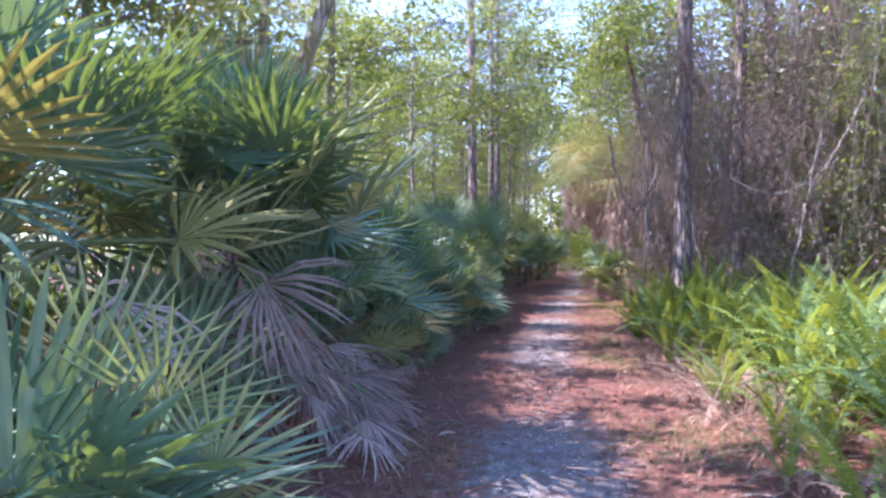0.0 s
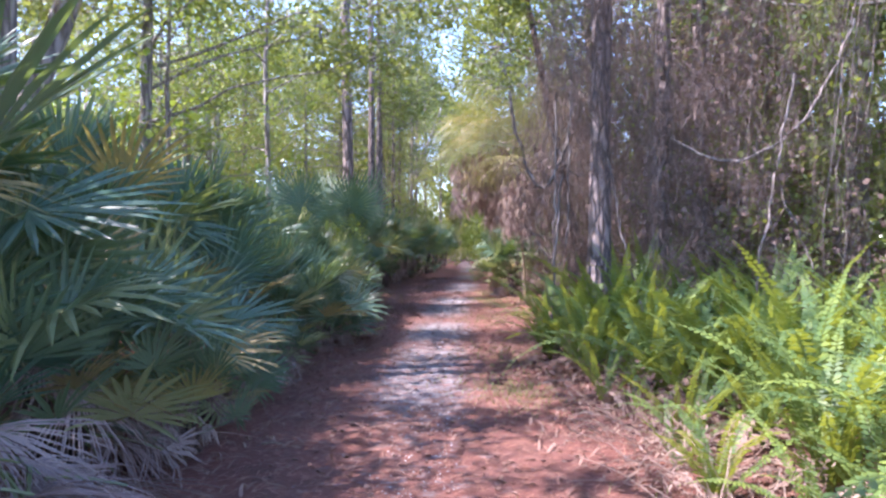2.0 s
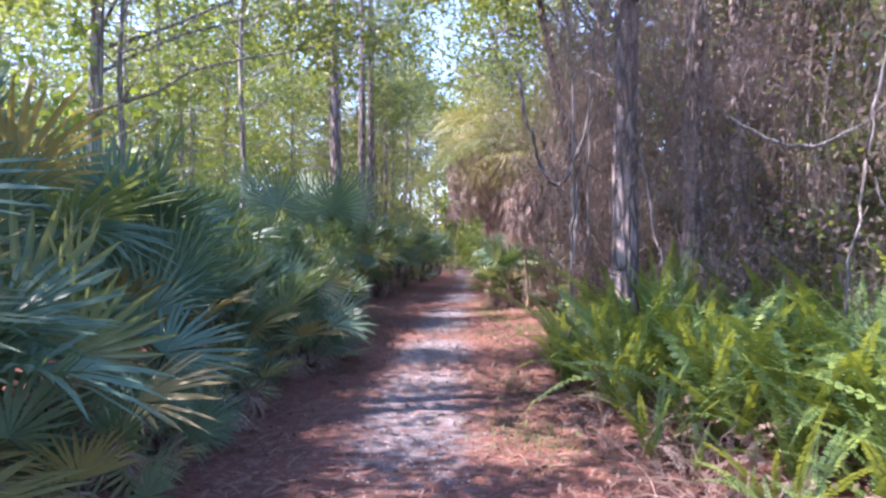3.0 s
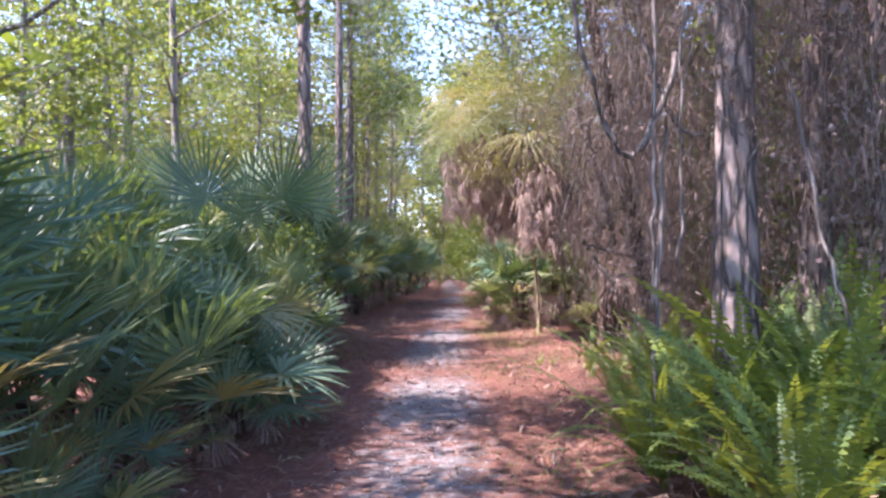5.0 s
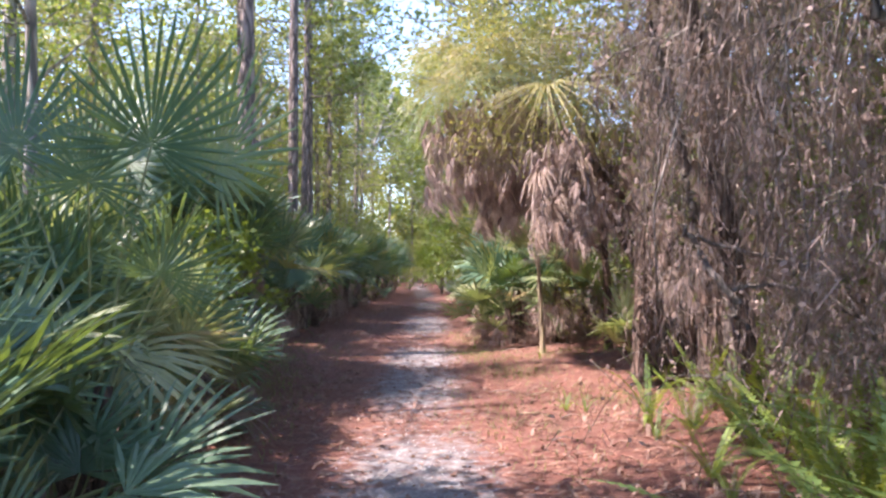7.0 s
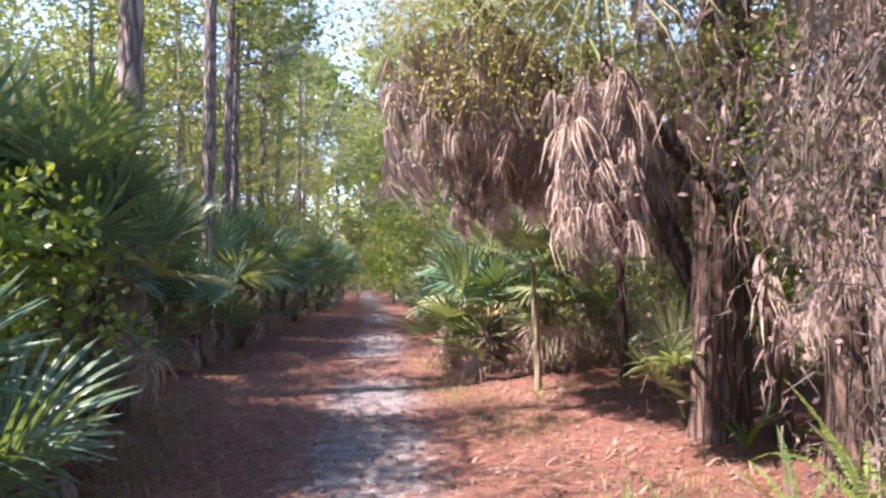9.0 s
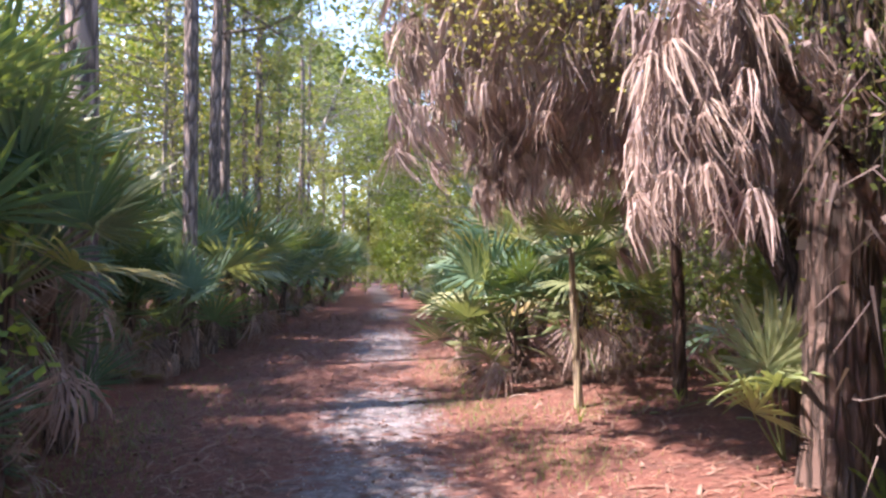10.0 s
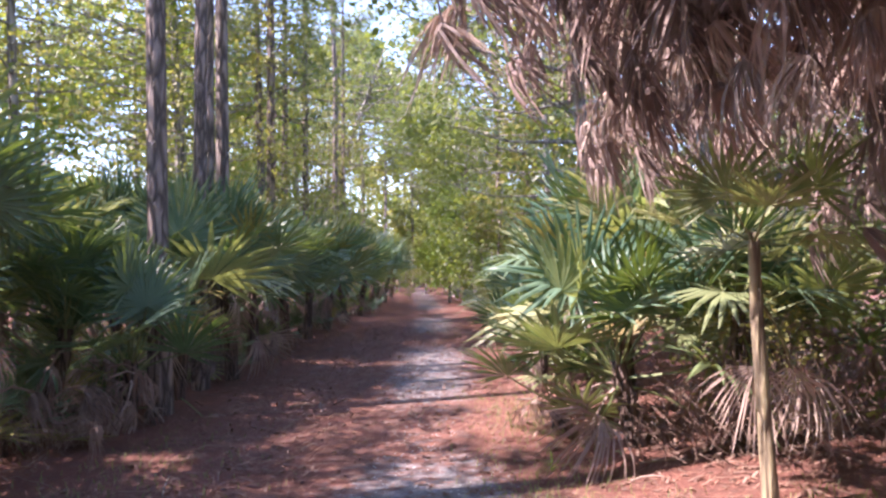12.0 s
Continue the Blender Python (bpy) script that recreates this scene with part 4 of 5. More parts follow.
crown_tree("shrub", 0.42, 16.6, 1.5, 0.02, [(0.55, 16.4, 1.65, 0.4), (0.3, 16.8, 1.35, 0.45), (0.68, 16.7, 1.2, 0.4), (0.5, 16.3, 0.9, 0.4)], 14, 26, 0.06, M_BRIGHT, M_BARK_GREY, 530, "bright yellow-green leafy shrub among the palmettos", category="shrub")
for i, (x, y, h) in enumerate(((1.95, 27.2, 8.0), (2.5, 32.4, 9.0), (3.7, 38.0, 10.0), (-2.4, 23.0, 6.5))):
    crown_tree("vine_clad_pine", x, y, h + 2.0, 0.07, [(x + 0.25 * math.sin(2.1 * k), y + 0.2 * math.cos(1.7 * k), 2.2 + k * 0.75, 0.5 + 0.14 * (k % 3)) for k in range(int((h - 2) / 0.75))],
               14, 34, 0.06, M_AUTUMN, M_BARK, 520 + i, "slim pine wrapped in yellow-green climbing vine")
# three added oaks, crowns mostly above the view, placed to shade ferns and trail
crown_tree("oak_tree", -2.6, 10.2, 7.5, 0.11, [(-1.3, 9.3, 6.2, 1.1), (-0.9, 10.7, 6.0, 1.1), (-1.7, 8.2, 6.6, 1.0), (-2.4, 10.6, 7.4, 1.3), (-0.2, 11.8, 6.4, 0.9), (-0.2, 8.7, 6.7, 0.9), (0.3, 9.9, 6.9, 0.9), (0.4, 11.1, 7.1, 0.9)],
           22, 34, 0.10, M_OAK, M_BARK_GREY, 510, "added tall oak, its crown out of view, that shades the fern bank")
crown_tree("oak_tree", -3.0, 2.6, 7.5, 0.11, [(-1.2, 2.9, 6.3, 1.1), (-0.9, 4.4, 6.4, 0.9), (-2.2, 1.4, 6.8, 1.2), (-3.0, 3.2, 7.4, 1.2), (-2.9, 5.4, 6.0, 0.9), (-3.0, 6.9, 6.2, 0.95), (-2.6, 8.2, 5.9, 0.8), (-0.2, 3.2, 6.6, 0.9), (0.0, 4.6, 6.9, 0.8), (-2.0, 3.7, 6.4, 0.85), (-1.9, 4.7, 6.2, 0.7), (-2.2, 2.6, 6.2, 0.85)],
           22, 34, 0.10, M_OAK, M_BARK_GREY, 511, "added tall oak, its crown out of view, that shades the start of the trail")
crown_tree("oak_tree", -2.6, 20.0, 8.0, 0.10, [(-2.2, 19.0, 6.0, 1.1), (-1.2, 20.3, 6.4, 1.0), (-2.4, 21.6, 6.2, 1.1), (-1.0, 18.2, 7.0, 0.9), (-3.4, 20.2, 7.4, 1.3), (-2.0, 17.0, 6.2, 0.9), (-0.6, 20.8, 6.5, 0.9), (-1.2, 22.4, 6.2, 0.9), (-1.5, 21.2, 6.0, 0.8)],
           24, 36, 0.085, M_OAK, M_BARK_GREY, 512, "added tall oak, its crown mostly out of view, that shades the trail by the clearing")
crown_tree("oak_tree", 9.4, 15.0, 8.0, 0.12, [(8.4, 12.0, 4.6, 1.6), (8.8, 14.4, 5.2, 1.7), (8.6, 17.0, 4.4, 1.6), (9.2, 16.0, 7.0, 1.8), (9.0, 12.8, 7.4, 1.7), (8.0, 18.2, 3.0, 1.5), (7.6, 14.0, 3.6, 1.3), (7.8, 16.4, 5.6, 1.4), (8.8, 19.4, 4.8, 1.7), (8.6, 15.6, 2.6, 1.5), (8.4, 12.6, 2.4, 1.4)],
           26, 44, 0.17, M_OAK, M_BARK, 513, "dense dark oak at the back of the thicket")
# added oaks left of the view that keep the sun off the palmettos
for i, (x, y) in enumerate(((-5.0, 1.3), (-4.7, 5.2), (-5.2, 7.9), (-4.9, -0.8))):
    crown_tree("oak_tree", x, y, 6.0, 0.09, [(x + 1.1, y + 0.3, 4.2, 1.1), (x + 0.3, y - 0.6, 4.9, 1.3), (x + 1.5, y - 0.6, 5.2, 1.0), (x + 0.8, y + 0.9, 5.6, 1.1)],
               30, 36, 0.10, M_OAK, M_BARK_GREY, 540 + i, "oak added at the side, mostly out of view, to shade the palmettos")


# ---- the far wood and the undergrowth, too many to count ----
def far_wood(name, clumps, per, size, mat, seed, top, label):
    rng = random.Random(seed)
    v, f = [], []
    made = 0
    while made < clumps:
        x, y = rng.uniform(-34, 40), rng.uniform(4, 82) if made % 8 else rng.uniform(-16, 4)
        c = x - interp(max(-6, min(80, y)), TRAIL)
        if not (c < -9.5 or c > 11 or y > 60 or y < -9) or (abs(c) < 2.0 and y < 64):
            continue
        z = top * rng.random() ** 1.7
        leaves(v, f, (x, y, z), per, rng.uniform(0.4, 0.8), size, rng, 0.7)
        made += 1
    return tagged(new(name, link_mesh(name, v, f, mat)), label, "far trees", kind="stuff")


far_wood("far_oak_wood", 150, 150, 0.19, M_OAK, 1, 12, "dull green foliage of the far wood")
far_wood("far_bright_wood", 110, 150, 0.17, M_BRIGHT, 2, 9, "bright green sunlit foliage of the far wood")


def tree_line(name, masses, leaf, mat, seed, top, label, arc=0.75, near=40, deep=58):
    """Crowns of the trees that close the view, over an arc ahead of the trail or all round."""
    r = random.Random(seed)
    spots = []
    for i in range(masses):
        a, d = 0.12 + arc * r.uniform(-1, 1), r.uniform(near, deep)
        spots.append((3 + d * math.sin(a), 12 + d * math.cos(a), 1.0 + top * r.random() ** 1.1, r.uniform(1.5, 3.0)))
    v, f, _ = leaf_cloud(spots, 20, 40, leaf, seed)
    return tagged(new(name, link_mesh(name, v, f, mat)), label, "far trees", kind="stuff")


tree_line("far_tree_line", 46, 0.36, M_OAK, 81, 15, "dull green tree line that closes the wood")
tree_line("far_tree_line", 26, 0.34, M_AUTUMN, 82, 11, "yellow-green tree line that closes the wood")
tree_line("far_tree_line", 22, 0.34, M_PINE, 83, 17, "blue-green pine crowns beyond the wood", 0.6, 44, 62)
tree_line("far_tree_line", 30, 0.7, M_OAK, 84, 12, "dull green trees all round the place", 3.14)
for k, (name, mat, top, label) in enumerate((("wood_crowns", M_OAK, 10, "dull green crowns of the wood beyond the palmettos"), ("wood_crowns", M_BRIGHT, 7, "sunlit green crowns of the wood beyond the palmettos"))):
    r = random.Random(86 + k)
    spots = [(interp(y, LEFT) - r.uniform(2.5, 11), y, 1.5 + top * r.random(), r.uniform(1.0, 1.9)) for y in [r.uniform(23, 44) for _ in range(26)]]
    v, f, _ = leaf_cloud(spots, 20, 36, 0.15, 86 + k)
    tagged(new(name, link_mesh(name, v, f, mat)), label, "far trees", kind="stuff")


tree_line("far_low_growth", 60, 0.34, M_OAK, 88, 3, "low green growth under the far trees", 0.8, 40, 52)
LOW = random.Random(89)
v, f, _ = leaf_cloud([(LOW.uniform(7.5, 16.0), LOW.uniform(56, 64), LOW.uniform(2.0, 8.0), LOW.uniform(1.3, 2.0)) for _ in range(10)], 20, 36, 0.32, 90)
tagged(new("wood_crowns", link_mesh("wood_crowns", v, f, M_AUTUMN)), "yellow-green crowns where the trail is lost to sight", "far trees", kind="stuff")
v, f, _ = leaf_cloud([(LOW.uniform(8.0, 14.0), y, LOW.uniform(0.4, 3.2), LOW.uniform(0.9, 1.5)) for y in [LOW.uniform(17, 36) for _ in range(44)]], 18, 34, 0.14, 89)
tagged(new("wood_crowns", link_mesh("wood_crowns", v, f, M_OAK)), "dull green leaves of the wood behind the clearing", "far trees", kind="stuff")


def undergrowth(name, n, mat, seed, label, tall, lo, hi):
    """Low leaves and stalks that cover the floor of the wood."""
    rng = random.Random(seed)
    v, f = [], []
    for _ in range(n):
        y = rng.uniform(-3, 48)
        side = rng.random() < 0.6
        x = interp(y, LEFT) - lo - rng.random() ** 1.5 * hi if side else interp(y, RIGHT) + lo + 0.9 + rng.random() ** 1.5 * hi
        if not side and 16 < y < 22.5 and x < 6.9:
            continue
        leaves(v, f, (x, y, height(x, y) + rng.random() ** 1.5 * tall), 6, 0.13, 0.085 if mat is M_OAK else 0.05, rng, 0.9, False, 0.34 if mat is M_OAK else 0.16)
    return tagged(new(name, link_mesh(name, v, f, mat)), label, "undergrowth", kind="stuff")


def thicket_foliage(name, clumps, per, size, mat, seed, box, label, wide=1.0):
    rng = random.Random(seed)
    v, f = [], []
    for _ in range(clumps):
        leaves(v, f, [rng.uniform(a, b) for a, b in box], per, wide * rng.uniform(0.25, 0.55), size, rng, 0.9)
    return tagged(new(name, link_mesh(name, v, f, mat)), label, "thicket", kind="stuff")


thicket_foliage("thicket_leaves", 230, 75, 0.11, M_OAK, 41, ((5.6, 9.0), (4.5, 17.0), (0.3, 6.0)), "dense shaded leaves at the back of the thicket")
thicket_foliage("dry_thicket_leaves", 170, 75, 0.08, M_VINE_LEAF, 42, ((4.7, 7.2), (10.0, 15.2), (0.6, 5.0)), "dry brown leaves tangled in the thicket")
thicket_foliage("thicket_leaves", 130, 70, 0.12, M_OAK, 43, ((6.6, 11.0), (16.0, 33.0), (0.2, 4.5)), "dense shaded leaves at the back of the clearing")
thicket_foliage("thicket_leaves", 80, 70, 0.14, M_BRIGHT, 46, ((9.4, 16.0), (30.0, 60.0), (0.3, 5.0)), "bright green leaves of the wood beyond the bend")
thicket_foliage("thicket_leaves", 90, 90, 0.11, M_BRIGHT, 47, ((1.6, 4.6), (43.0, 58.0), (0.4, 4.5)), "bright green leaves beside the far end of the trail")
thicket_foliage("thicket_leaves", 60, 80, 0.12, M_AUTUMN, 48, ((8.0, 14.0), (20.0, 27.0), (0.4, 3.2)), "yellow-green leaves behind the clearing")
thicket_foliage("thicket_leaves", 130, 120, 0.26, M_AUTUMN, 49, ((7.0, 17.0), (63.0, 72.0), (0.4, 8.0)), "yellow-green leaves where the trail is lost to sight", 2.0)
thicket_foliage("thicket_leaves", 150, 80, 0.2, M_OAK, 53, ((8.5, 12.5), (2.0, 21.0), (0.2, 6.5)), "shaded green leaves deep in the thicket")
thicket_foliage("thicket_leaves", 110, 80, 0.13, M_OAK, 57, ((8.2, 13.0), (19.0, 32.0), (0.2, 5.0)), "shaded green leaves behind the palm clearing")
thicket_foliage("dry_thicket_leaves", 150, 80, 0.055, M_VINE_LEAF, 54, ((6.5, 8.8), (20.5, 25.5), (0.6, 3.4)), "dry brown leaves behind the palm skirts")
thicket_foliage("thicket_leaves", 70, 120, 0.09, M_BRIGHT, 55, ((7.5, 9.6), (36.5, 44.0), (0.5, 3.8)), "dense green leaves of the shrubs at the bend")
thicket_foliage("thicket_leaves", 60, 120, 0.11, M_OAK, 56, ((7.6, 11.0), (40.0, 50.0), (2.5, 8.0)), "dense dark leaves over the bend of the trail")
thicket_foliage("canopy_leaves", 75, 105, 0.12, M_PINE, 59, ((-1.5, 3.2), (27.0, 33.0), (6.3, 11.5)), "dense blue-green canopy hanging over the far trail")
thicket_foliage("vine_leaves", 90, 80, 0.042, M_AUTUMN, 58, ((2.95, 5.0), (17.5, 18.8), (3.3, 5.0)), "yellow-green vine leaves over the palm crowns", 0.6)
thicket_foliage("vine_leaves", 85, 90, 0.032, M_AUTUMN, 61, ((2.95, 4.9), (17.0, 17.55), (2.5, 4.2)), "yellow-green vine trailing over the dead fronds", 0.45)
thicket_foliage("vine_leaves", 100, 60, 0.04, M_OAK, 60, ((4.6, 6.2), (15.6, 16.7), (1.5, 4.2)), "green vine leaves hanging about the palm trunks", 0.5)
undergrowth("undergrowth", 3600, M_OAK, 21, "low green undergrowth on the floor of the wood", 0.7, 0.9, 8)
undergrowth("dry_undergrowth", 4200, M_FERN_DEAD, 22, "dry brown undergrowth on the floor of the wood", 0.32, 0.25, 7)

# ---- slender grey sapling in the palmettos ----
def sapling_tree(x, y, h, r, seed, label, per=26):
    rng = random.Random(seed)
    root = thing("sapling", pose(x, y, height(x, y)), label, "tree")
    part("trunk", trunk_mesh("trunk", [(0, 0, -0.1), (0.03, 0, h * 0.4), (-0.03, 0.05, h * 0.7), (0.05, 0, h)], (r * 1.2, r, r * 0.8, r * 0.3), M_BARK_GREY, 7, 0.08, seed), root)
    lv, lf, cv, cf = [], [], [], []
    for i in range(14):
        z = h * (0.42 + 0.56 * i / 14)
        az = i * 2.4
        e = Vector((math.cos(az) * rng.uniform(0.5, 1.2), math.sin(az) * rng.uniform(0.5, 1.2), z + rng.uniform(0.2, 0.7)))
        tube(lv, lf, [(0, 0, z), Vector((0, 0, z)).lerp(e, 0.5), e], (r * 0.4, r * 0.25, r * 0.1), 4)
        leaves(cv, cf, e, 3 * per, 0.24, 0.065, rng, 0.8)
    part("limb_framework", link_mesh("limb_framework", lv, lf, M_BARK_GREY, True), root)["kind"] = "stuff"
    part("crown", link_mesh("crown", cv, cf, M_BRIGHT), root)


sapling_tree(-0.9, 16.0, 6.5, 0.05, 1, "slender grey sapling with light green leaves")
sapling_tree(-1.9, 13.3, 5.0, 0.04, 2, "slender grey sapling with light green leaves")
sapling_tree(2.3, 34.5, 6.0, 0.045, 3, "slender grey sapling with light green leaves")


# ---- the vine-hung thicket ----
def thicket_tree(x, y, h, r, mat, seed, label, lean=(0.1, 0.1)):
    root = thing("vine_draped_tree", pose(x, y, height(x, y)), label, "tree", "vine-hung trees of the thicket")
    part("trunk", trunk_mesh("trunk", [(0, 0, -0.2), (lean[0] * 0.2, lean[1] * 0.2, h * 0.2), (lean[0] * 0.6, lean[1] * 0.6, h * 0.6), (lean[0], lean[1], h)], (r * 1.35, r, r * 0.85, r * 0.4), mat, 12, 0.06, seed), root)
    return root


TREES = [thicket_tree(3.64, 11.45, 8.0, 0.135, M_BARK, 1, "pine trunk with flaking pinkish bark, draped in vines"),
         thicket_tree(4.7, 12.1, 9.0, 0.11, M_BARK, 2, "dark rough trunk behind hanging vines", (0.2, 0.1)),
         thicket_tree(5.3, 12.0, 8.0, 0.095, M_BARK, 3, "tall dark trunk hung with grey vines", (-0.1, 0.1)),
         thicket_tree(6.9, 11.2, 9.0, 0.13, M_BARK_GREY, 4, "pale grey trunk at the back of the fern bank"),
         thicket_tree(4.6, 14.4, 6.0, 0.075, M_BARK_PALM, 5, "broken dark trunk leaning in the thicket", (-1.4, -0.4)),
         thicket_tree(6.3, 9.4, 9.0, 0.1, M_BARK, 6, "dark trunk hung with dry vines", (0.1, 0.0))]


def curtain(tree, x0, x1, y0, y1, top, low, n, per, seed, leaf_mat=None, size=0.036):
    """Thin dry vines that hang from a tree in a tangle, with shrivelled leaves on them."""
    rng = random.Random(seed)
    o = tree.matrix_basis.translation
    v, f, lv, lf = [], [], [], []
    for i in range(n):
        x, y = rng.uniform(x0, x1), rng.uniform(y0, y1)
        if i % 5 < 2:
            zt, zb = top + rng.uniform(-0.8, 1.5), low + abs(rng.gauss(0, 0.8))
            line = vine_line((x, y, zt), (x + rng.gauss(0, 0.35), y + rng.gauss(0, 0.3), zb), 0, 0.05, rng, 8)
        else:
            z = rng.uniform(low, top + 0.6)
            d = Vector((rng.gauss(0, 0.4), rng.gauss(0, 0.4), rng.gauss(-0.25, 0.45)))
            line = vine_line(Vector((x, y, z)), Vector((x, y, z)) + d, rng.uniform(-0.1, 0.25), 0.025, rng, 8)
        tube(v, f, [p - o for p in line], [0.0024 * rng.choice((0.7, 0.9, 1.0, 1.3, 2.4))] * 8, 3)
        thick = rng.random() ** 2 * 2.6              # some strands are bare, some are matted
        for p in line[1:]:
            leaves(lv, lf, p - o, int(per * 0.25 * thick + 0.5), 0.1, size, rng, 1.8)
            for _ in range(int(per * thick)):        # shreds of dead leaf and moss that hang down
                c = p - o + Vector((rng.gauss(0, 0.05), rng.gauss(0, 0.05), rng.gauss(0, 0.12)))
                a, w = rng.uniform(0, 3.14), rng.uniform(0.0015, 0.005)
                t = Vector((math.cos(a) * w, math.sin(a) * w, 0))
                b = len(lv)
                lv.extend([c - t, c + t, c + Vector((rng.gauss(0, 0.05), rng.gauss(0, 0.05), -rng.uniform(0.04, 0.16)))])
                lf.append((b, b + 1, b + 2))
    part("hanging_vines", link_mesh("hanging_vines", v, f, M_VINE, True), tree, None, "tangle of thin grey-brown hanging vines")["kind"] = "stuff"
    part("dry_leaves", link_mesh("dry_leaves", lv, lf, leaf_mat or M_VINE_LEAF), tree, None, "shrivelled small vine leaves")["kind"] = "stuff"


curtain(TREES[0], 3.3, 4.8, 12.0, 13.3, 4.2, 0.9, 190, 10, 1)
curtain(TREES[0], 3.1, 4.0, 10.9, 11.5, 4.2, 2.35, 80, 9, 11)
curtain(TREES[1], 4.6, 6.4, 11.0, 14.5, 5.0, 0.5, 270, 11, 2)
curtain(TREES[2], 4.3, 5.6, 9.0, 11.4, 5.0, 1.0, 150, 10, 3)
curtain(TREES[4], 3.35, 4.6, 13.3, 14.4, 3.6, 1.1, 130, 11, 4)
curtain(TREES[4], 4.0, 4.9, 14.2, 15.1, 3.6, 0.9, 110, 11, 14)
curtain(TREES[2], 3.9, 5.4, 10.6, 11.6, 3.2, 0.7, 110, 10, 13)
curtain(TREES[5], 4.9, 7.2, 6.5, 10.5, 4.6, 0.8, 200, 13, 5, M_OAK, 0.06)
curtain(TREES[4], 3.9, 5.2, 12.8, 14.6, 1.0, 0.1, 60, 8, 7)


def creeper(tree, lines, r, label):
    o = tree.matrix_basis.translation
    rng = random.Random(len(lines))
    for a, b, sagging, k in lines:
        v, f = [], []
        tube(v, f, [p - o for p in vine_line(a, b, sagging, 0.012, rng, 16)], [r * k] * 16, 6)
        part("vine", link_mesh("vine", v, f, M_VINE, True), tree, None, label)


creeper(TREES[0], [((2.52, 11.5, 3.2), (3.3, 11.6, 2.75), 0.93, 1.15), ((3.12, 11.5, 3.2), (3.1, 11.55, 1.0), 0.0, 0.8), ((3.2, 11.55, 2.3), (3.0, 11.3, 0.3), -0.05, 0.8),
                   ((2.95, 11.5, 3.0), (3.5, 11.6, 2.2), 0.25, 0.6), ((3.25, 11.4, 3.2), (3.22, 11.4, 1.3), 0, 0.6), ((3.4, 10.6, 2.4), (3.75, 10.4, 0.6), 0.1, 0.6)], 0.018, "smooth grey woody vine")
creeper(TREES[2], [((3.5, 9.2, 2.3), (4.7, 9.0, 2.5), 0.3, 0.8), ((4.4, 8.8, 2.8), (4.0, 8.7, 0.9), 0.0, 0.7), ((4.3, 8.6, 2.3), (4.75, 8.5, 3.2), 0.1, 0.7), ((4.2, 8.7, 1.9), (4.5, 8.5, 0.9), 0.05, 0.6)], 0.014, "thin grey vine stem")
creeper(TREES[4], [((3.25, 13.2, 1.55), (3.55, 13.1, 1.0), 0.0, 1.2), ((3.3, 13.2, 1.5), (4.3, 13.4, 1.35), 0.05, 0.8), ((3.5, 14.0, 2.9), (3.85, 14.2, 2.1), 0.0, 2.4), ((3.85, 14.2, 2.15), (4.0, 14.3, 1.5), 0.0, 2.2), ((3.6, 13.3, 1.2), (4.4, 13.2, 1.0), -0.1, 0.8)], 0.016, "bare pale broken branch")


# ---- cabbage palms with hanging skirts of dead fronds ----
def cabbage_palm(x, y, head, r, live, hang, drop, seed, label, reach=0.55):
    rng = random.Random(seed)
    root = thing("cabbage_palm", pose(x, y, height(x, y)), label, "palm tree", "cabbage palms")
    h = Vector(head) - Vector((x, y, 0))
    line = [(0, 0, -0.15), (h.x * 0.05, h.y * 0.05, h.z * 0.3), (h.x * 0.35, h.y * 0.35, h.z * 0.65), (h.x, h.y, h.z)]
    part("trunk", trunk_mesh("trunk", line, (r * 1.2, r, r, r * 0.9), M_BARK_PALM, 12, 0.14, seed), root)
    for i in range(hang):
        az = rng.uniform(0, 6.28)
        d = Vector((math.cos(az), math.sin(az), 0))
        out = reach * math.sqrt(rng.random())
        p = h + d * out + Vector((0, 0, -drop * rng.random() - 0.5 * out))
        part("dead_frond", rng.choice(SKIRT), root, place(az - math.pi / 2, radians(rng.uniform(-45, 15)), rng.uniform(-0.4, 0.4), rng.uniform(0.55, 1.0) if reach < 0.4 else rng.uniform(0.6, 1.2), p))
    for i in range(live):
        az = i * 2.4 + rng.uniform(-0.3, 0.3)
        part("frond", rng.choice(FRONDS_PALM), root, place(az, radians(rng.uniform(-20, 65)), rng.uniform(-0.4, 0.4), rng.uniform(0.85, 1.15), h))
    return root


cabbage_palm(5.72, 19.35, (5.0, 18.8, 3.45), 0.055, 16, 640, 1.0, 1, "cabbage palm with a thick hanging skirt of brown dead fronds", 1.35)
cabbage_palm(5.4, 16.6, (3.85, 16.45, 2.6), 0.06, 3, 250, 0.9, 2, "leaning cabbage palm with a pale drooping dead skirt", 0.2)
leaning = cabbage_palm(5.45, 17.5, (3.6, 18.2, 3.55), 0.09, 24, 430, 1.1, 3, "cabbage palm leaning over the trail with drooping fronds", 0.75)
for k, (az, el, s2) in enumerate(((95, 22, 0.9), (120, 8, 0.95), (75, 30, 0.85), (140, 18, 0.9), (105, -6, 0.8), (165, 10, 0.85))):
    part("frond", FRONDS_PALM[k % 2], leaning, place(radians(az), radians(el), 0.3 * (k % 3 - 1), s2, Vector((3.6, 18.2, 3.6)) - Vector((5.45, 17.5, 0))), "drooping yellow-green fan frond")
cabbage_palm(6.6, 18.6, (6.1, 18.9, 3.5), 0.16, 14, 210, 1.5, 4, "cabbage palm with a thick hanging skirt of brown dead fronds", 1.2)
cabbage_palm(5.08, 16.92, (5.25, 16.9, 4.3), 0.195, 10, 150, 2.0, 5, "thick dark cabbage palm trunk under hanging dead fronds", 0.75)
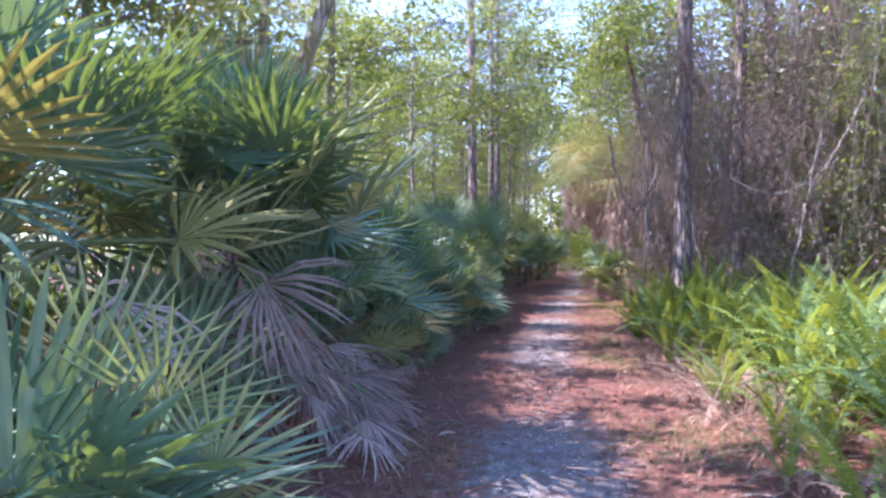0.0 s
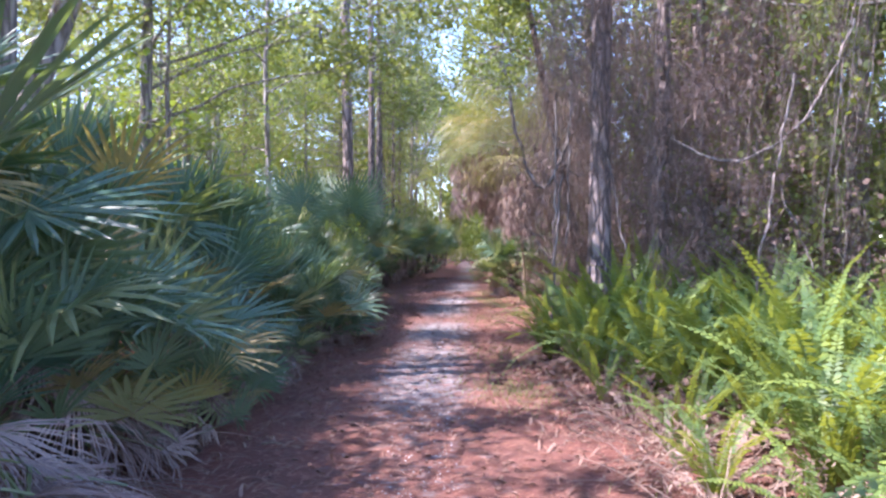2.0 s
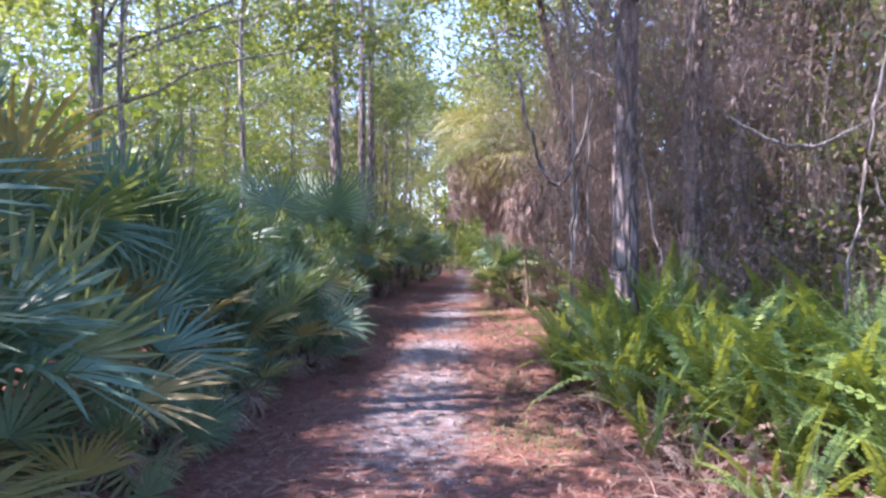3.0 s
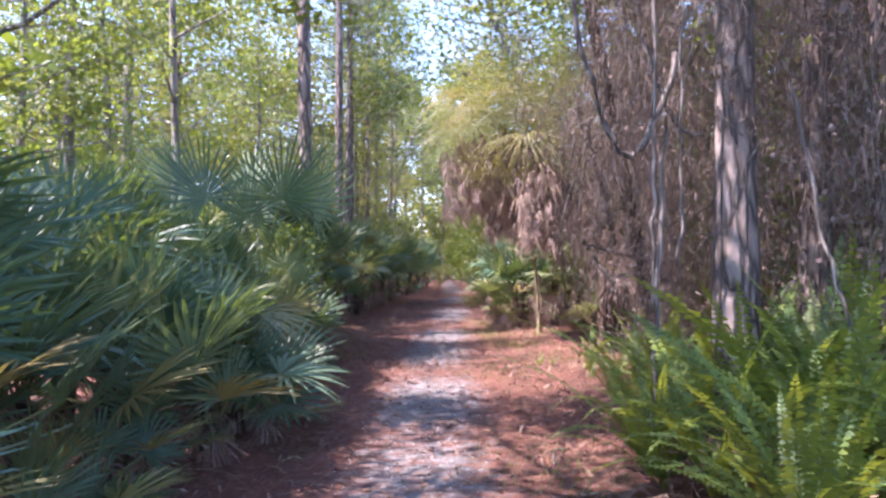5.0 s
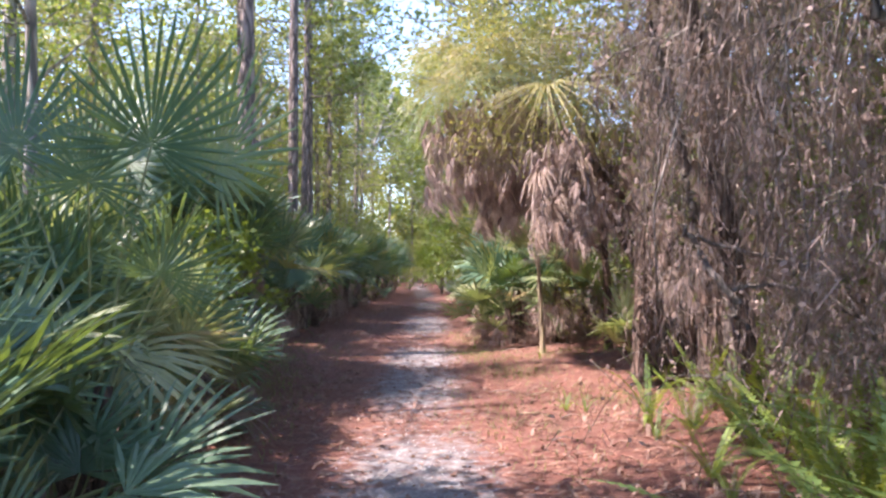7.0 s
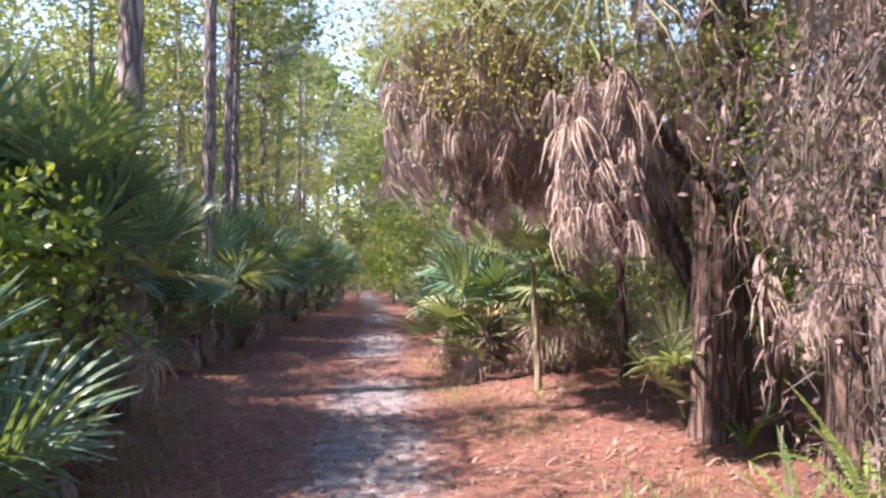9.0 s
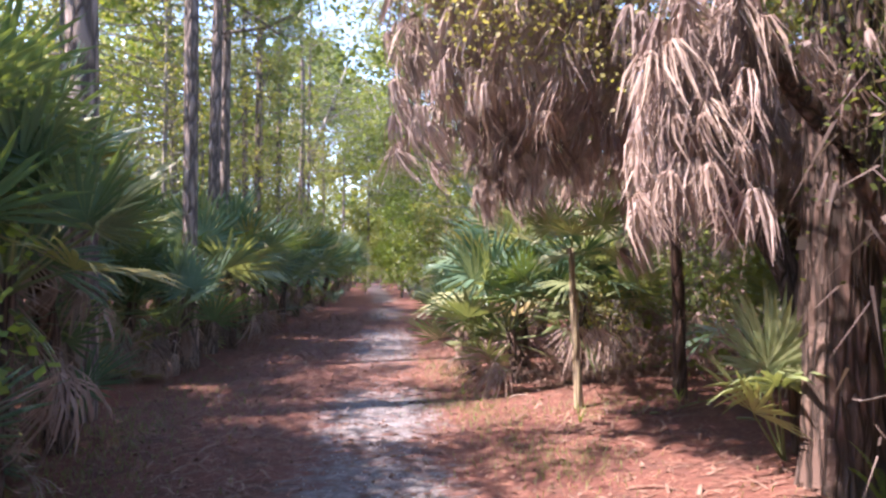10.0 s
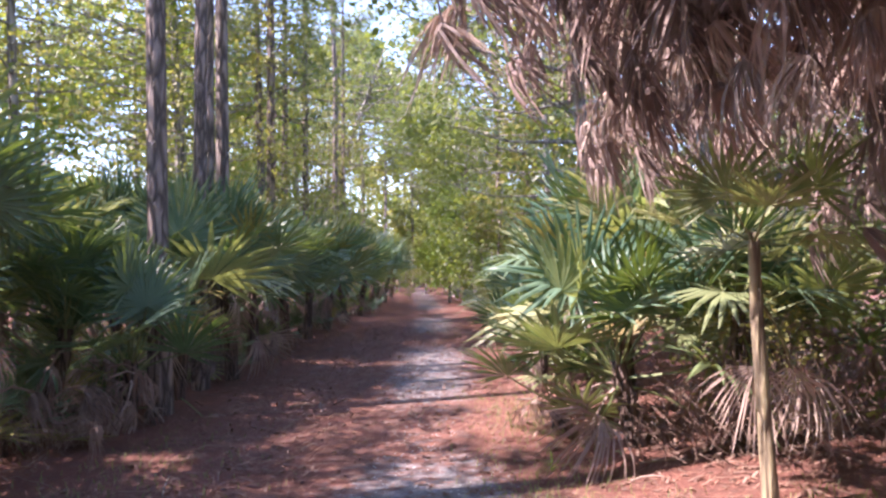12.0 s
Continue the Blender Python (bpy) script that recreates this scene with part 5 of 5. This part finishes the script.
cabbage_palm(5.05, 15.72, (5.15, 15.75, 3.7), 0.13, 8, 120, 2.5, 6, "cabbage palm smothered in dead fronds and vines", 0.5)
cabbage_palm(-2.6, 9.5, (-2.6, 9.4, 4.0), 0.16, 22, 14, 0.4, 7, "cabbage palm with green fronds above the palmettos", 0.3)


# ---- small palms in the pine straw clearing ----
def small_palm(x, y, h, r, n, seed, label, meshes, s, dead=1):
    rng = random.Random(seed)
    root = thing("palm_sapling", pose(x, y, height(x, y)), label, "palm sapling")
    part("trunk", trunk_mesh("trunk", [(0, 0, -0.08), (-0.03, 0, h * 0.35), (-0.07, -0.02, h * 0.7), (-0.1, -0.05, h)], (r * 1.3, r, r * 0.9, r * 0.75), M_SAPLING, 8, 0.06, seed), root)
    for i in range(n):
        part("frond", rng.choice(meshes), root, place(i * 2.4 + 0.3, radians(rng.uniform(-10, 55)), rng.uniform(-0.4, 0.4), s * rng.uniform(0.8, 1.1), (-0.1, -0.05, h - 0.05)))
    for i in range(dead):
        part("dead_frond", FRONDS_DEAD[1], root, place(radians(-70 + 40 * i), radians(-38), 0.2, 0.85, (-0.02, 0, 1.05)), "pale dead fan frond hanging from the stem")
    return root


small_palm(4.72, 19.4, 1.42, 0.036, 9, 1, "thin palm sapling with small pale fronds and a dead fan", FRONDS_LIGHT, 0.58, 2)
young = thing("young_palm", pose(5.15, 17.42, height(5.15, 17.42)), "bright green young palm fronds rising beside the palm trunk", "palm")
for i, (az, el, s) in enumerate(((114, 66, 1.05), (95, 74, 1.0), (135, 58, 0.95), (112, 40, 0.85), (70, 66, 0.85))):
    part("frond", FRONDS_LIGHT[i % 3], young, place(radians(az), radians(el), 0.35 * (i % 3 - 1), s))


def bramble(x, y, rx, ry, h, n, seed, label):
    """A heap of thin dry stems."""
    rng = random.Random(seed)
    v, f = [], []
    for _ in range(n):
        a = Vector((rng.gauss(0, rx), rng.gauss(0, ry), rng.uniform(0, h * 0.5)))
        b = a + Vector((rng.gauss(0, 0.22), rng.gauss(0, 0.22), rng.uniform(-0.05, h)))
        tube(v, f, vine_line(a, b, rng.uniform(-0.12, 0.08), 0.015, rng, 6), [0.0022] * 6, 3)
        leaves(v, f, b, 3, 0.08, 0.045, rng, 1.0, False, 0.13)
    root = thing("dry_bramble", pose(x, y, height(x, y)), label, "bramble", "dry brambles")
    part("bramble_tangle", link_mesh("bramble_tangle", v, f, M_FERN_DEAD), root)["kind"] = "stuff"


for i, (x, y, rx, ry, hh, n) in enumerate(((5.35, 20.2, 0.3, 0.3, 0.6, 150), (6.1, 20.4, 0.4, 0.3, 0.7, 150), (4.9, 20.6, 0.2, 0.25, 0.4, 90), (6.7, 19.4, 0.4, 0.4, 0.8, 140), (0.1, 18.0, 0.15, 0.6, 0.4, 120), (0.4, 16.4, 0.15, 0.7, 0.3, 120), (0.6, 21.9, 0.2, 0.5, 0.4, 120),
                                           (2.55, 8.0, 0.15, 0.9, 0.35, 160), (2.35, 6.0, 0.12, 0.8, 0.3, 120), (3.2, 11.0, 0.15, 0.8, 0.35, 140), (5.0, 14.9, 0.3, 0.4, 0.3, 110), (1.4, 25.3, 0.2, 0.8, 0.5, 120), (-0.3, 9.9, 0.15, 0.8, 0.3, 100), (-0.05, 11.6, 0.1, 0.5, 0.25, 80))):
    bramble(x, y, rx, ry, hh, n, 60 + i, "tangle of dry brown stems on the pine straw")
for i, (x, y) in enumerate(((6.2, 21.2), (7.0, 19.6), (5.9, 13.9), (7.0, 15.2))):
    palmetto(x, y, 0.5, 12, 0.95, 420 + i, 6, 0.2, 0.1, "shaded palmetto with many dead fronds inside the thicket")


# ---- ground litter ----
def straw(n, seed):
    rng = random.Random(seed)
    v, f = [], []
    while len(f) < n:
        y = rng.uniform(2.5, 34) if rng.random() < 0.75 else rng.uniform(3, 24)
        x = interp(y, TRAIL) + rng.uniform(-2.3, 2.9)
        if gravel(x, y) > 0.55 and rng.random() < 0.85:
            continue
        a, L = rng.gauss(0, 0.9), rng.uniform(0.06, 0.16)
        z = height(x, y) + rng.uniform(0.002, 0.02)
        d = Vector((math.cos(a), math.sin(a), rng.uniform(-0.12, 0.18))) * L
        t = Vector((-math.sin(a), math.cos(a), 0)) * rng.uniform(0.0016, 0.0035)
        p = Vector((x, y, z))
        b = len(v)
        v.extend([p - t, p + t, p + d])
        f.append((b, b + 1, b + 2))
    return link_mesh("pine_straw", v, f, M_STRAW)


tagged(new("pine_straw", straw(50000, 3)), "loose red-brown pine needles over the ground", "pine straw", kind="stuff")


def litter(n, seed):
    rng = random.Random(seed)
    v, f = [], []
    for _ in range(n):
        y = rng.uniform(2.5, 32)
        c = rng.choice((-1, 1)) * abs(rng.gauss(1.2, 0.6)) if rng.random() < 0.85 else rng.uniform(-0.6, 0.6)
        x = interp(y, TRAIL) + c
        a, L = rng.uniform(0, 6.28), rng.uniform(0.02, 0.06)
        d, t = Vector((math.cos(a), math.sin(a), 0)), Vector((-math.sin(a), math.cos(a), 0))
        p = Vector((x, y, height(x, y) + 0.004))
        b = len(v)
        up = Vector((0, 0, rng.uniform(0.003, 0.02)))
        w = rng.uniform(0.25, 0.5)
        v.extend([p, p + d * L * 0.5 + t * L * w + up, p + d * L + up * 0.4, p + d * L * 0.5 - t * L * w + up * 0.7, p + d * L * 0.5])
        f.extend([(b, b + 1, b + 4), (b + 1, b + 2, b + 4), (b + 2, b + 3, b + 4), (b + 3, b, b + 4)])
    return link_mesh("leaf_litter", v, f, M_LITTER)


tagged(new("leaf_litter", litter(9000, 4)), "scattered dry brown leaves on the ground", "leaf litter", kind="stuff")


def strips(n, seed):
    """Dry strips of palm leaf and bark on the ground."""
    rng = random.Random(seed)
    v, f = [], []
    for _ in range(n):
        y = rng.uniform(3, 30)
        c = rng.choice((-1, 1)) * rng.uniform(0.75, 2.0) if rng.random() < 0.93 else rng.uniform(-0.7, 0.7)
        x = interp(y, TRAIL) + c + (0.6 if c > 0 and 16 < y < 21 else 0)
        a, L, w = rng.gauss(0, 0.8), rng.uniform(0.05, 0.26), rng.uniform(0.004, 0.011)
        d, t = Vector((math.cos(a), math.sin(a), 0)), Vector((-math.sin(a), math.cos(a), 0))
        p = Vector((x, y, height(x, y) + 0.006))
        b = len(v)
        lift, bend = rng.uniform(0.0, 0.05), rng.gauss(0, 0.1)
        for s in (0, 0.33, 0.67, 1.0):
            c2 = p + d * L * s + t * (bend * L * s * s) + Vector((0, 0, lift * math.sin(s * 3.0)))
            ww = w * (1 - 0.7 * s * s)
            v.extend([c2 - t * ww, c2 + t * ww])
        f.extend([(b, b + 1, b + 3, b + 2), (b + 2, b + 3, b + 5, b + 4), (b + 4, b + 5, b + 7, b + 6)])
    return link_mesh("leaf_strips", v, f, M_LITTER)


tagged(new("leaf_strips", strips(3400, 14)), "dry strips of palm leaf scattered on the straw", "leaf litter", kind="stuff")


def pebbles(n, seed):
    rng = random.Random(seed)
    v, f = [], []
    while len(f) < n * 8:
        y = rng.uniform(2.5, 28)
        x = interp(y, TRAIL) + rng.gauss(0, 0.45)
        if gravel(x, y) < 0.35:
            continue
        r = rng.uniform(0.003, 0.010)
        p = Vector((x, y, height(x, y)))
        b = len(v)
        for k in range(4):
            a = k * 1.571 + rng.uniform(-0.4, 0.4)
            v.append(p + Vector((math.cos(a) * r * rng.uniform(0.7, 1.3), math.sin(a) * r, r * 0.2)))
        v.extend([p + Vector((0, 0, r * 0.9)), p - Vector((0, 0, r))])
        for k in range(4):
            f.append((b + k, b + (k + 1) % 4, b + 4)), f.append((b + (k + 1) % 4, b + k, b + 5))
    return link_mesh("pebbles", v, f, M_PEBBLE)


tagged(new("pebbles", pebbles(3600, 6)), "pale shell grit and small stones on the trail", "pebbles", kind="stuff")


def tufts(spots, seed):
    rng = random.Random(seed)
    v, f = [], []
    for x0, y0, rx, ry, n in spots:
        for _ in range(n):
            x, y = rng.gauss(x0, rx), rng.gauss(y0, ry)
            a, L = rng.uniform(0, 6.28), rng.uniform(0.025, 0.075)
            d = Vector((math.cos(a), math.sin(a), 0))
            t = Vector((-d.y, d.x, 0)) * 0.0028
            p = Vector((x, y, height(x, y)))
            b = len(v)
            v.extend([p - t, p + t, p + d * L * 0.4 + Vector((0, 0, L * 0.7)) + t * 0.6, p + d * L * 0.4 + Vector((0, 0, L * 0.7)) - t * 0.6, p + d * L + Vector((0, 0, L * 0.8))])
            f.extend([(b, b + 1, b + 2, b + 3), (b + 3, b + 2, b + 4)])
    return link_mesh("short_grass", v, f, M_GRASS)


tagged(new("short_grass", tufts([(1.9, 5.6, 0.35, 0.5, 900), (0.0, 5.2, 0.3, 0.5, 350), (2.15, 9.5, 0.25, 0.5, 700), (2.45, 11.5, 0.25, 0.6, 350), (0.85, 19.2, 0.3, 0.8, 900), (1.5, 21.0, 0.3, 0.7, 300),
                                 (3.9, 18.1, 0.3, 0.4, 500), (3.85, 19.8, 0.25, 0.6, 600), (4.2, 16.2, 0.4, 0.4, 500), (3.0, 15.5, 0.3, 0.8, 350), (4.3, 22.0, 0.25, 0.7, 600), (5.0, 19.3, 0.4, 0.2, 350), (0.75, 16.4, 0.25, 0.9, 700), (0.95, 17.6, 0.25, 0.5, 400), (5.5, 30, 0.3, 3, 500)], 8)),
       "thin short grass growing through the pine straw", "grass", kind="stuff")


# fallen stalks, bark strips and fronds lying in the clearing
def stick(x, y, a, L, r, mat, seed, label, name="fallen_stick"):
    rng = random.Random(seed)
    v, f = [], []
    tube(v, f, [Vector((math.cos(a) * L * t, math.sin(a) * L * t, 0.012 + 0.03 * math.sin(t * 3.1) + rng.uniform(-0.004, 0.004))) + Vector((rng.gauss(0, 0.012), rng.gauss(0, 0.012), 0)) for t in (0, 0.25, 0.5, 0.75, 1)],
         (r, r * 0.95, r * 0.85, r * 0.7, r * 0.3), 5, 0.1, rng)
    ob = new(name, link_mesh(name, v, f, mat, True))
    ob.matrix_basis = pose(x, y, height(x, y))
    return tagged(ob, label, "stick", "fallen sticks")


rng = random.Random(55)
for i in range(46):
    y = rng.uniform(4, 27)
    side = rng.choice((-1, 1, 1))
    x = interp(y, TRAIL) + side * rng.uniform(0.8, 1.9)
    stick(x, y, rng.gauss(0, 0.7), rng.uniform(0.15, 0.55), rng.uniform(0.004, 0.009), rng.choice((M_DEAD, M_VINE, M_SAPLING)), i, "dry fallen stick on the pine straw")
for i, (x, y, a) in enumerate(((5.0, 18.7, 0.3), (5.5, 18.3, -0.2), (5.7, 18.9, 2.6), (4.5, 20.6, 0.9), (-0.35, 6.0, -0.9), (0.9, 23.0, 0.4))):
    fr = new("fallen_frond", FRONDS_DEAD[i % 3])
    fr.matrix_basis = pose(x, y, height(x, y) + 0.06) @ place(a - 1.2, radians(-2), 0.3, 0.8)
    tagged(fr, "pale dry palm frond lying on the pine straw", "dead frond", "fallen fronds")
